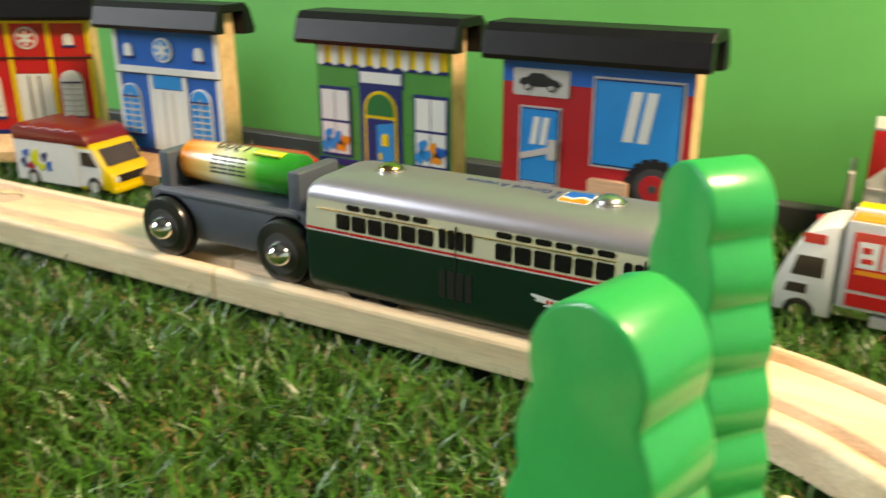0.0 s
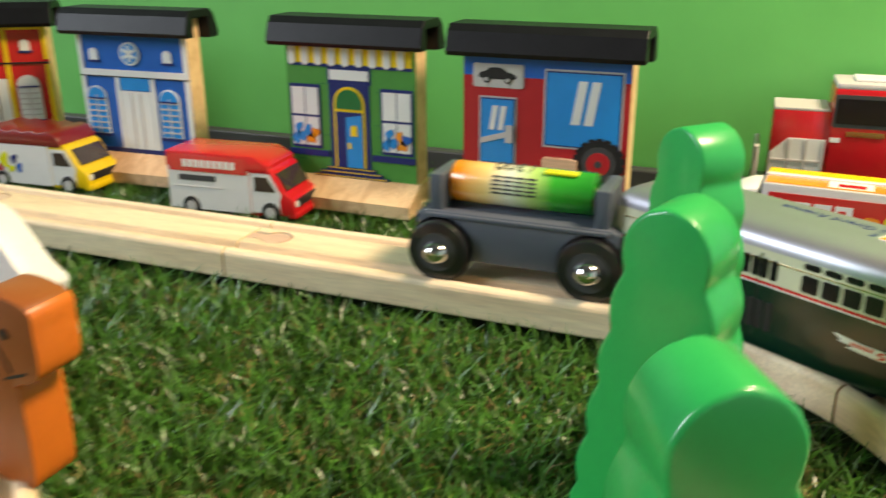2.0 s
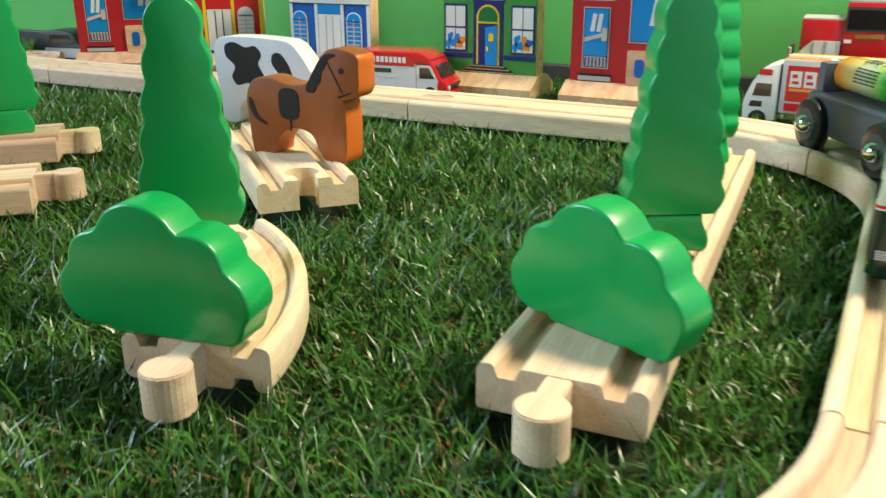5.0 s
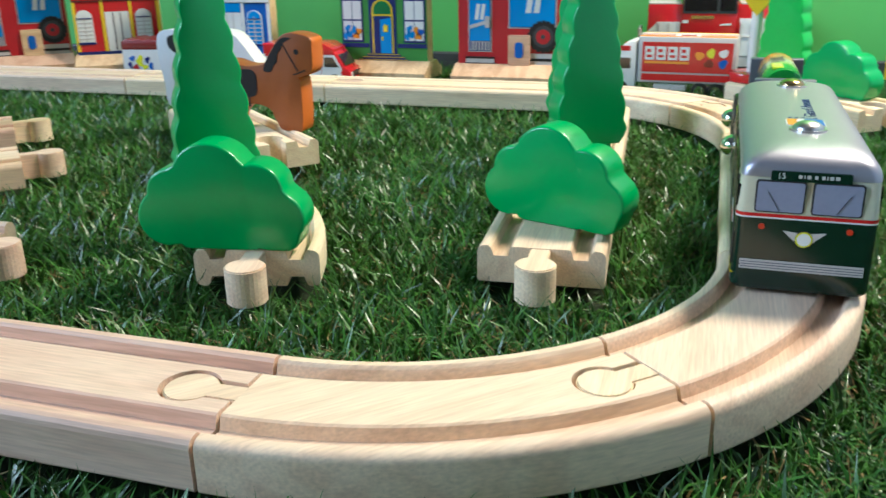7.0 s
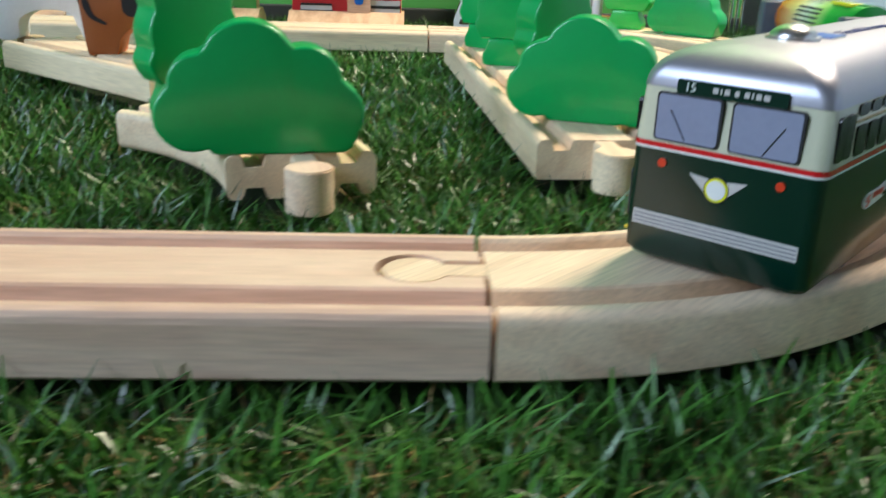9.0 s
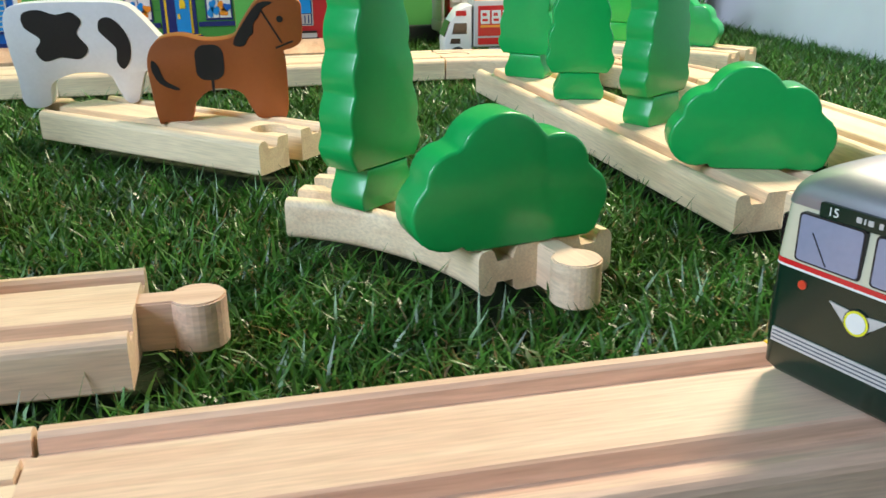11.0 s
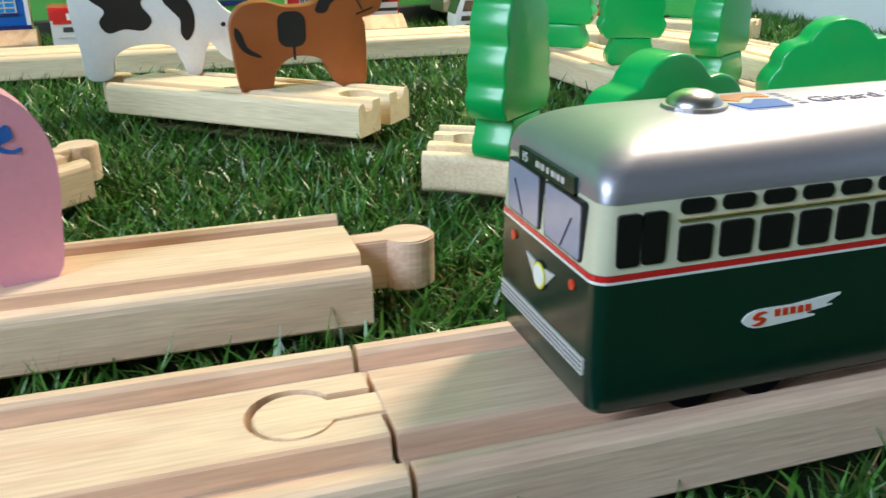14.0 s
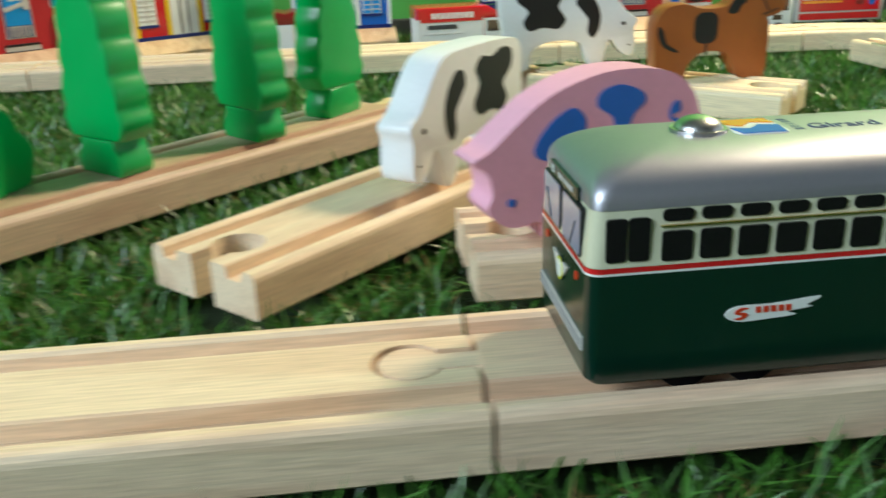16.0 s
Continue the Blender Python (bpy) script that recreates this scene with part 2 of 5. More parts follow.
_e[1].position, _e[1].color = 0.95, (0.012, 0.24, 0.02, 1)
for _p, _c in ((0.25, (0.86, 0.62, 0.22, 1)), (0.42, (0.80, 0.84, 0.66, 1)), (0.58, (0.45, 0.66, 0.18, 1)), (0.72, (0.03, 0.38, 0.03, 1))):
    _cr.color_ramp.elements.new(_p).color = _c
_l.new(_cr.outputs[0], _n["Hue/Saturation/Value"].inputs["Color"])


# ---------- small builders ----------
def part(name, bm, mat, parent=None, label="", smooth=False):
    me = bpy.data.meshes.new(name)
    bmesh.ops.recalc_face_normals(bm, faces=bm.faces)
    bm.to_mesh(me)
    bm.free()
    me.materials.append(mat)
    if smooth:
        for p in me.polygons:
            p.use_smooth = abs(p.normal.y) < 0.9995
        me.set_sharp_from_angle(angle=radians(38))
    ob = new(name, me)
    if parent is not None:
        ob.parent = parent
    if label:
        ob["label"] = label
    return ob


def thing(name, m, label, category, group=""):
    ob = new(name)
    ob.empty_display_size = 0.01
    ob.matrix_world = m
    return tagged(ob, label, category, group)


def block(x0, x1, y0, y1, z0, z1, bevel=0.0, seg=2):
    bm = bmesh.new()
    bmesh.ops.create_cube(bm, size=1, matrix=Matrix.LocRotScale(((x0 + x1) / 2, (y0 + y1) / 2, (z0 + z1) / 2), None, (abs(x1 - x0), abs(y1 - y0), abs(z1 - z0))))
    if bevel:
        bmesh.ops.bevel(bm, geom=bm.edges[:], offset=bevel, segments=seg, affect="EDGES", profile=0.5)
    return bm


def disc(r, depth, at, axis="z", seg=28, bevel=0.0, r2=None):
    rot = {"z": Euler((0, 0, 0)), "y": Euler((radians(90), 0, 0)), "x": Euler((0, radians(90), 0))}[axis]
    bm = bmesh.new()
    bmesh.ops.create_cone(bm, cap_ends=True, segments=seg, radius1=r, radius2=r if r2 is None else r2, depth=depth, matrix=Matrix.LocRotScale(at, rot, None))
    if bevel:
        rim = [e for e in bm.edges if all(len(f.verts) > 4 for f in e.link_faces[:1]) or any(len(f.verts) > 4 for f in e.link_faces)]
        bmesh.ops.bevel(bm, geom=rim, offset=bevel, segments=2, affect="EDGES", profile=0.5)
    return bm


def dome(r, h, at, seg=20, rings=6):
    bm = bmesh.new()
    bmesh.ops.create_uvsphere(bm, u_segments=seg, v_segments=rings * 2, radius=1, matrix=Matrix.LocRotScale(at, None, (r, r, h)))
    return bm


def join(bm, other):
    me = bpy.data.meshes.new("t")
    other.to_mesh(me)
    other.free()
    bm.from_mesh(me)
    bpy.data.meshes.remove(me)
    return bm


def plate(points, y0, y1, bevel=0.0, seg=2):
    """A board cut to an outline of (x, z) points, from y0 to y1, with its rims rounded."""
    bm = bmesh.new()
    vs = [bm.verts.new((x, y0, z)) for x, z in points]
    f = bm.faces.new(vs)
    ex = bmesh.ops.extrude_face_region(bm, geom=[f])
    bmesh.ops.translate(bm, verts=[v for v in ex["geom"] if isinstance(v, bmesh.types.BMVert)], vec=(0, y1 - y0, 0))
    if bevel:
        rim = [e for e in bm.edges if any(len(f.verts) > 4 for f in e.link_faces)]
        bmesh.ops.bevel(bm, geom=rim, offset=bevel, segments=seg, affect="EDGES", profile=0.5)
    return bm


def curve_through(points, steps=5):
    """A closed smooth outline through a few control points."""
    n, out = len(points), []
    for i in range(n):
        p0, p1, p2, p3 = (Vector(points[(i + k) % n]) for k in (-1, 0, 1, 2))
        for k in range(steps):
            t = k / steps
            out.append(tuple(0.5 * (2 * p1 + (p2 - p0) * t + (2 * p0 - 5 * p1 + 4 * p2 - p3) * t * t + (3 * p1 - p0 - 3 * p2 + p3) * t ** 3)))
    return out


def rounded(x0, x1, z0, z1, r, n=4):
    out = []
    for cx, cz, a0 in ((x1 - r, z0 + r, -90), (x1 - r, z1 - r, 0), (x0 + r, z1 - r, 90), (x0 + r, z0 + r, 180)):
        for k in range(n + 1):
            a = radians(a0 + 90 * k / n)
            out.append((cx + r * math.cos(a), cz + r * math.sin(a)))
    return out


def lettering(text, size, m, mat, parent, name="lettering"):
    cu = bpy.data.curves.new(name, "FONT")
    cu.body, cu.size, cu.extrude, cu.align_x, cu.align_y = text, size, 0.00005, "CENTER", "CENTER"
    cu.materials.append(mat)
    ob = new(name, cu)
    ob.parent = parent
    ob.matrix_local = m
    return ob


# ---------- wooden track ----------
TW, TH = 0.020, 0.012
RAIL = [(0.020, 0.0098), (0.0197, 0.0108), (0.0190, 0.0116), (0.0180, 0.012), (0.0164, 0.012), (0.0156, 0.0112), (0.0148, 0.0088), (0.0102, 0.0088), (0.0094, 0.0116), (0.0088, 0.012)]
UPPER = RAIL + [(-u, h) for u, h in reversed(RAIL)]
PROFILE = [(-0.0195, 0), (0.0195, 0), (0.020, 0.0006)] + UPPER + [(-0.020, 0.0006)]
PROFILE_BOTH = UPPER + [(-u, TH - h) for u, h in UPPER]
FOOTPRINTS = []


def lane(length, turn):
    """Stations of a track piece that starts at the origin along x: place and heading."""
    out = []
    n = 1 if not turn else 14
    for k in range(n + 1):
        f = k / n
        if not turn:
            out.append((length * f, 0.0, 0.0))
        else:
            a, r = radians(turn) * f, length / radians(turn)
            out.append((r * math.sin(a), r * (1 - math.cos(a)), a))
    return out


def hole_cutter(x, y, a, inward):
    """The key-shaped slot at a track's end; inward is the way into the wood."""
    d = Vector((math.cos(a), math.sin(a), 0)) * inward
    s = Vector((-d.y, d.x, 0))
    pts = []
    for k in range(25):
        b = radians(-145 + 290 * k / 24)
        pts.append(Vector((x, y, 0)) + d * (0.0126 + 0.0069 * math.cos(b)) + s * 0.0069 * math.sin(b))
    pts += [Vector((x, y, 0)) - d * 0.003 + s * 0.0038, Vector((x, y, 0)) - d * 0.003 - s * 0.0038]
    bm = bmesh.new()
    f = bm.faces.new([bm.verts.new((p.x, p.y, -0.004)) for p in pts])
    ex = bmesh.ops.extrude_face_region(bm, geom=[f])
    bmesh.ops.translate(bm, verts=[v for v in ex["geom"] if isinstance(v, bmesh.types.BMVert)], vec=(0, 0, 0.024))
    bmesh.ops.recalc_face_normals(bm, faces=bm.faces)
    return bm


def peg_mesh(x, y, a, out):
    d = Vector((math.cos(a), math.sin(a), 0)) * out
    s = Vector((-d.y, d.x, 0))
    pts = []
    for k in range(25):
        b = radians(-150 + 300 * k / 24)
        pts.append(Vector((x, y, 0)) + d * (0.0122 + 0.0062 * math.cos(b)) + s * 0.0062 * math.sin(b))
    pts += [Vector((x, y, 0)) - d * 0.001 + s * 0.0031, Vector((x, y, 0)) - d * 0.001 - s * 0.0031]
    bm = bmesh.new()
    f = bm.faces.new([bm.verts.new((p.x, p.y, 0.0002)) for p in pts])
    ex = bmesh.ops.extrude_face_region(bm, geom=[f])
    bmesh.ops.translate(bm, verts=[v for v in ex["geom"] if isinstance(v, bmesh.types.BMVert)], vec=(0, 0, 0.0115))
    rim = [e for e in bm.edges if any(len(f.verts) > 8 for f in e.link_faces)]
    bmesh.ops.bevel(bm, geom=rim, offset=0.0004, segments=2, affect="EDGES")
    return bm


def track(x, y, heading, length, turn=0.0, label="pale wooden toy train track piece lying on the turf", start="hole", end="peg", mat=None, group="wooden tracks", z=0.0, profile=PROFILE):
    mat = mat or BEECH
    base = thing("wooden_track", pose(x, y, z, 0, 0, heading), label, "toy track", group)
    st = lane(length, turn)
    gap = 0.0005
    bm = bmesh.new()
    rows = []
    for k, (px, py, a) in enumerate(st):
        off = gap if k == 0 else (-gap if k == len(st) - 1 else 0)
        px, py = px + off * math.cos(a), py + off * math.sin(a)
        rows.append([bm.verts.new((px - u * math.sin(a), py + u * math.cos(a), h)) for u, h in profile])
    n = len(profile)
    groove_faces = {i for i in range(n) if profile[i][0] * profile[(i + 1) % n][0] > 0 and 0.009 < (abs(profile[i][0]) + abs(profile[(i + 1) % n][0])) / 2 < 0.0160}
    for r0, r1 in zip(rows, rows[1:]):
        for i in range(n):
            bm.faces.new((r0[i], r0[(i + 1) % n], r1[(i + 1) % n], r1[i])).material_index = 1 if i in groove_faces else 0
    bm.faces.new(rows[0])
    bm.faces.new(rows[-1])
    body = part("track_body", bm, mat, base)
    body.data.materials.append(GROOVE_WOOD)
    ends = (st[0], st[-1])
    for which, (px, py, a), way in ((start, ends[0], 1), (end, ends[1], -1)):
        if which == "hole":
            c = part("cut", hole_cutter(px, py, a, way), mat)
            mod = body.modifiers.new("slot", "BOOLEAN")
            mod.operation, mod.solver, mod.object = "DIFFERENCE", "EXACT", c
            c.parent = base
            bpy.context.view_layer.update()
            me = bpy.data.meshes.new_from_object(body.evaluated_get(bpy.context.evaluated_depsgraph_get()))
            body.modifiers.clear()
            old = body.data
            body.data = me
            bpy.data.meshes.remove(old)
            bpy.data.objects.remove(c)
        if which == "peg":
            part("peg", peg_mesh(px, py, a, -way), mat, base)
    for p in body.data.polygons:
        p.use_smooth = bool(turn)
    if turn:
        body.data.set_sharp_from_angle(angle=radians(28))
    m = base.matrix_world
    steps = max(2, int(length / 0.008))
    for k in range(steps + 1):
        f = k / steps
        if turn:
            a, r = radians(turn) * f, length / radians(turn)
            p = m @ Vector((r * math.sin(a), r * (1 - math.cos(a)), 0))
            FOOTPRINTS.append((p.x, p.y, radians(heading) + a))
        else:
            p = m @ Vector((length * f, 0, 0))
            FOOTPRINTS.append((p.x, p.y, radians(heading)))
    return base


# ---------- the place ----------


def along(s):
    """The middle of the oval's lane at s metres from the end of the back straight."""
    q, side = math.pi * RC / 2, YB - 2 * RC
    if s < 0:
        return Vector((s, YB, 0))
    if s < q:
        a = math.pi / 2 - s / RC
        return Vector((RC * math.cos(a), YB - RC + RC * math.sin(a), 0))
    if s < q + side:
        return Vector((RC, YB - RC - (s - q), 0))
    if s < 2 * q + side:
        a = -(s - q - side) / RC
        return Vector((RC * math.cos(a), RC + RC * math.sin(a), 0))
    return Vector((2 * q + side - s, 0, 0))


def structure(name, bm, mat, label, category):
    ob = part(name, bm, mat)
    return tagged(ob, label, category, kind="structure")


structure("ground", block(-2.0, 2.0, -2.0, 2.0, -0.03, -0.010), SOIL, "dark green backing sheet of artificial turf", "ground")
structure("wall_north", block(-1.2, BOARD_R, BOARD_Y, BOARD_Y + 0.012, -0.010, 0.75), WALLGREEN, "plain bright green painted backdrop board", "wall")
structure("wall_east", block(EAST_X, EAST_X + 0.02, -0.4, 1.4, -0.010, 0.28), WHITEWALL, "plain pale lavender white wall", "wall")
structure("wall_room_north", block(-2.0, 2.0, 1.9, 2.0, -0.010, 2.4), ROOMWALL, "plain white room wall", "wall")
bm = block(-2.1, -2.0, -2.0, -1.6, -0.010, 2.4)
join(bm, block(-2.1, -2.0, 0.1, 2.0, -0.010, 2.4))
join(bm, block(-2.1, -2.0, -1.6, 0.1, -0.010, 0.4))
join(bm, block(-2.1, -2.0, -1.6, 0.1, 1.8, 2.4))
structure("wall_room_west", bm, ROOMWALL, "white room wall with a wide window opening", "wall")
structure("wall_room_east", block(2.0, 2.1, -2.0, 2.0, -0.010, 2.4), ROOMWALL, "plain white room wall", "wall")
structure("wall_room_south", block(-2.0, 2.0, -2.1, -2.0, -0.010, 2.4), ROOMWALL, "plain white room wall", "wall")
structure("ceiling", block(-2.0, 2.0, -2.0, 2.0, 2.4, 2.5), ROOMWALL, "plain white ceiling", "ceiling")
structure("trim", block(-1.2, BOARD_R, BOARD_Y - 0.012, BOARD_Y - 0.003, -0.008, 0.010, 0.001), DKGREY, "dark skirting strip below the green board", "trim")

# the oval: back straights, four curves, front straights
LOOP = "oval of wooden tracks"
for x, l in BACKS:
    track(x, YB, 0, l, 0, "pale wooden straight track in the oval", group=LOOP)
for s, heading in ((0, 0), (math.pi * RC / 4, -45), (math.pi * RC / 2 + YB - 2 * RC, -90), (math.pi * RC * 0.75 + YB - 2 * RC, -135)):
    p = along(s)
    track(p.x, p.y, heading, RC * radians(45), -45, "pale wooden curved track in the oval", group=LOOP)
track(RC, YB - RC, -90, YB - 2 * RC, 0, "pale wooden straight track in the oval", group=LOOP)
for x, l in FRONTS:
    track(x, 0, 180, l, 0, "pale wooden straight track in the oval", group=LOOP)
# loose pieces on the turf
for x, y, h, l, t, s, e, lab, up, both in PIECES:
    track(x, y, h, l, t, lab, s, e, group="loose wooden tracks", z=up, profile=PROFILE_BOTH if both else PROFILE)


# ---------- cut-out trees, bushes and animals ----------
def tree_outline(h=0.078, w=0.0158, bumps=6):
    """A tall tapering crown with scalloped sides above a flared foot."""
    half = []
    n, z0 = 72, 0.0118
    for k in range(n + 1):
        g = k / n
        env = w * (1.0 - 0.60 * g ** 1.05) * min(1.0, 0.80 + 2.2 * g)
        tip = max(0.0, (g - 0.91) / 0.09)
        env *= math.sqrt(max(0.0, 1 - tip * tip))
        scallop = 0.0013 * (abs(math.sin(math.pi * bumps * min(g, 0.93) + 0.35)) - 0.75)
        half.append((max(env + scallop * (1 - tip), 0.0008), z0 + (h - z0) * g))
    return half + [(-r, z) for r, z in reversed(half)]


def cloud_outline(blobs, floor_z=0.0, n=72):
    """The outline of several merged circles with a flat foot."""
    cx, cz, out = 0.0, 0.012, []
    for k in range(n):
        a = 2 * math.pi * k / n
        d = Vector((math.cos(a), math.sin(a)))
        best = 0.002
        for bx, bz, r in blobs:
            o = Vector((bx - cx, bz - cz))
            b = o.dot(d)
            disc_ = b * b - o.length_squared + r * r
            if disc_ > 0:
                best = max(best, b + math.sqrt(disc_))
        p = Vector((cx, cz)) + d * best
        if p.y < floor_z:
            p = Vector((cx, cz)) + d * ((floor_z - cz) / d.y)
        out.append((p.x, p.y))
    return out


TREE = tree_outline()
FOOT = [(0.0098, 0.0), (0.0108, 0.0010), (0.0112, 0.0030), (0.0108, 0.0052), (0.0096, 0.0075), (0.0088, 0.0095), (0.0086, 0.0117)]
FOOT = FOOT + [(-x, z) for x, z in reversed(FOOT)]
BUSH = cloud_outline([(-0.0160, 0.0100, 0.0092), (-0.0135, 0.0180, 0.0080), (-0.0020, 0.0225, 0.0115), (0.0115, 0.0190, 0.0088), (0.0175, 0.0105, 0.0085), (0.0170, 0.0050, 0.0070), (0.0, 0.010, 0.015)])


def cutout(name, outline, thick, mat, m, label, category, group="", bevel=0.0008, scale=1.0):
    base = part(name, plate([(x * scale, z * scale) for x, z in outline], -thick / 2, thick / 2, bevel, 3), mat, smooth=True)
    base.matrix_world = m
    bpy.context.view_layer.update()
    return tagged(base, label, category, group)


for x, y, a, s, lab, bright in TREES:
    tree = thing("toy_tree", pose(x, y, 0.012, 0, 0, a), lab, "toy tree", "wooden toy trees")
    # The flagged tree wears the lit copy of the same green paint.
    part("crown", plate([(u * s, v * s) for u, v in TREE], -0.00625, 0.00625, 0.0008, 3), LIT_GREEN if bright else GREEN, tree, smooth=True)
    part("foot", plate([(u * s, v * s) for u, v in FOOT], -0.00625, 0.00625, 0.0006, 2), LIT_GREEN if bright else GREEN, tree, smooth=True)
for x, y, a, s, lab in BUSHES:
    cutout("toy_bush", BUSH, 0.0125, GREEN, pose(x, y, 0.012, 0, 0, a), lab, "toy bush", "wooden toy bushes", 0.0010, s).scale.z = 0.95

HORSE = curve_through([(-0.022, 0.0), (-0.0195, 0.0), (-0.0125, 0.0), (-0.0105, 0.0055), (-0.005, 0.0095), (0.003, 0.0085), (0.0062, 0.0035), (0.0085, 0.0), (0.0135, 0.0), (0.0172, 0.0003), (0.0180, 0.010), (0.0178, 0.0185),
                       (0.0172, 0.0205), (0.0205, 0.0215), (0.0232, 0.0240), (0.0235, 0.0310), (0.0228, 0.0355), (0.0150, 0.0372), (0.0100, 0.0355), (0.0050, 0.0290), (0.0020, 0.0252), (-0.006, 0.0245), (-0.013, 0.0262), (-0.0200, 0.0250), (-0.0235, 0.0195), (-0.0232, 0.010)], 4)
COW = curve_through([(-0.025, 0.0), (-0.017, 0.0), (-0.0155, 0.007), (-0.008, 0.0105), (0.003, 0.0100), (0.006, 0.005), (0.0085, 0.0), (0.0125, 0.0), (0.0145, 0.006), (0.0165, 0.0105), (0.0200, 0.0060), (0.0240, 0.0035), (0.0265, 0.0060),
                     (0.0262, 0.0140), (0.0270, 0.0180), (0.0225, 0.0215), (0.0165, 0.0290), (0.0110, 0.0335), (0.000, 0.0345), (-0.018, 0.0345), (-0.0265, 0.0325), (-0.0280, 0.0240), (-0.0262, 0.010)], 4)
PIG = curve_through([(-0.0215, 0.0), (-0.0130, 0.0), (-0.0125, 0.0045), (-0.0080, 0.0080), (0.0010, 0.0070), (0.0040, 0.0015), (0.0060, 0.0), (0.0120, 0.0), (0.0140, 0.0045), (0.0185, 0.0040), (0.0225, 0.0050), (0.0255, 0.0085), (0.0245, 0.0115), (0.0255, 0.0160), (0.0285, 0.0185),
                     (0.0250, 0.0205), (0.0200, 0.0245), (0.0120, 0.0300), (0.000, 0.0335), (-0.013, 0.0330), (-0.0205, 0.0290), (-0.0240, 0.0210), (-0.0235, 0.010)], 4)


def patch(name, cx, cz, rx, rz, mat, base, side, thick, wob=0.25, seed=0, tilt=0.0):
    rnd = random.Random(seed)
    ph = [rnd.uniform(0, 6.28) for _ in range(3)]
    pts = []
    for k in range(28):
        a = 2 * math.pi * k / 28
        r = 1 + wob * (0.5 * math.sin(2 * a + ph[0]) + 0.5 * math.sin(3 * a + ph[1]))
        u, v = rx * r * math.cos(a), rz * r * math.sin(a)
        c, s = math.cos(tilt), math.sin(tilt)
        pts.append((cx + u * c - v * s, cz + u * s + v * c))
    y = side * thick / 2
    return part(name, plate(pts, y + side * 0.00002, y + side * 0.00022), mat, base)


def blot(name, points, mat, base, side, thick):
    """A painted spot with a smooth outline through a few points."""
    y = side * thick / 2
    return part(name, plate(curve_through(points, 4), y + side * 0.00002, y + side * 0.00022), mat, base)


def animal(name, outline, mat, m, label, category, size, thick=0.012, bevel=0.0004):
    base = part(name, plate(outline, -thick / 2, thick / 2, bevel, 2), mat, smooth=True)
    base.matrix_world = m @ Matrix.Diagonal((size, 1, size, 1))
    return tagged(base, label, category)


# facing +x; the printed side towards the viewer is -y
for x, y, a, z in HORSES:
    b = animal("toy_horse", HORSE, BROWN, pose(x, y, z, 0, 0, a), "brown wooden toy horse with black saddle and mane", "toy horse", HORSE_SIZE)
    # Faces turned to +x take the lamplit brown, so the light is painted on.
    b.data.materials.append(LIT_BROWN)
    for p in b.data.polygons:
        if p.normal.x > 0.45:
            p.material_index = 1
    for sd in (-1, 1):
        part("saddle", plate(rounded(-0.0095, -0.001, 0.0125, 0.0232, 0.003), sd * 0.00602, sd * 0.00622), BLACK, b)
        part("girth", plate(rounded(-0.0052, -0.0044, 0.0085, 0.0128, 0.0002), sd * 0.00602, sd * 0.00620), BLACK, b)
        part("tail", plate(curve_through([(-0.0222, 0.0190), (-0.0205, 0.0172), (-0.0190, 0.0130), (-0.0150, 0.0104), (-0.0160, 0.0098), (-0.0205, 0.0120), (-0.0225, 0.0160)], 3), sd * 0.00602, sd * 0.00622), BLACK, b)
        part("mane", plate(curve_through([(0.0022, 0.0232), (0.0055, 0.0225), (0.0070, 0.0250), (0.0085, 0.0262), (0.0088, 0.0290), (0.0105, 0.0310), (0.0118, 0.0335), (0.0150, 0.0352), (0.0105, 0.0350), (0.0055, 0.0290)], 3), sd * 0.00602, sd * 0.00622), BLACK, b)
        part("eye", disc(0.0010, 0.0003, (0.0168, sd * 0.0061, 0.0302), "y", 12), BLACK, b)
        bm = plate([(0.0110, 0.0330), (0.0114, 0.0333), (0.0172, 0.0232), (0.0168, 0.0229)], sd * 0.00602, sd * 0.00618)
        join(bm, plate([(0.0150, 0.0218), (0.0152, 0.0213), (0.0205, 0.0232), (0.0203, 0.0237)], sd * 0.00602, sd * 0.00618))
        part("bridle", bm, BLACK, b)

for x, y, a, lab, z in COWS:
    b = animal("toy_cow", COW, COWWHITE, pose(x, y, z, 0, 0, a), lab, "toy cow", COW_SIZE if x > -0.2 else COW_SIZE_SMALL)
    for sd in (-1, 1):
        blot("spot", [(-0.0215, 0.0310), (-0.0165, 0.0322), (-0.0110, 0.0305), (-0.0060, 0.0312), (-0.0030, 0.0280), (-0.0050, 0.0240), (-0.0020, 0.0190), (-0.0050, 0.0155), (-0.0110, 0.0162), (-0.0165, 0.0150), (-0.0190, 0.0185), (-0.0170, 0.0225), (-0.0215, 0.0265)], BLACK, b, sd, 0.012)
        blot("spot", [(0.0030, 0.0285), (0.0065, 0.0290), (0.0100, 0.0255), (0.0120, 0.0205), (0.0115, 0.0150), (0.0090, 0.0115), (0.0070, 0.0140), (0.0072, 0.0185), (0.0045, 0.0220), (0.0022, 0.0250)], BLACK, b, sd, 0.012)
        part("eye", disc(0.0008, 0.0003, (0.0215, sd * 0.0061, 0.0165), "y", 10), BLACK, b)
        part("nostril", disc(0.0004, 0.0003, (0.0240, sd * 0.0061, 0.0080), "y", 8), BLACK, b)
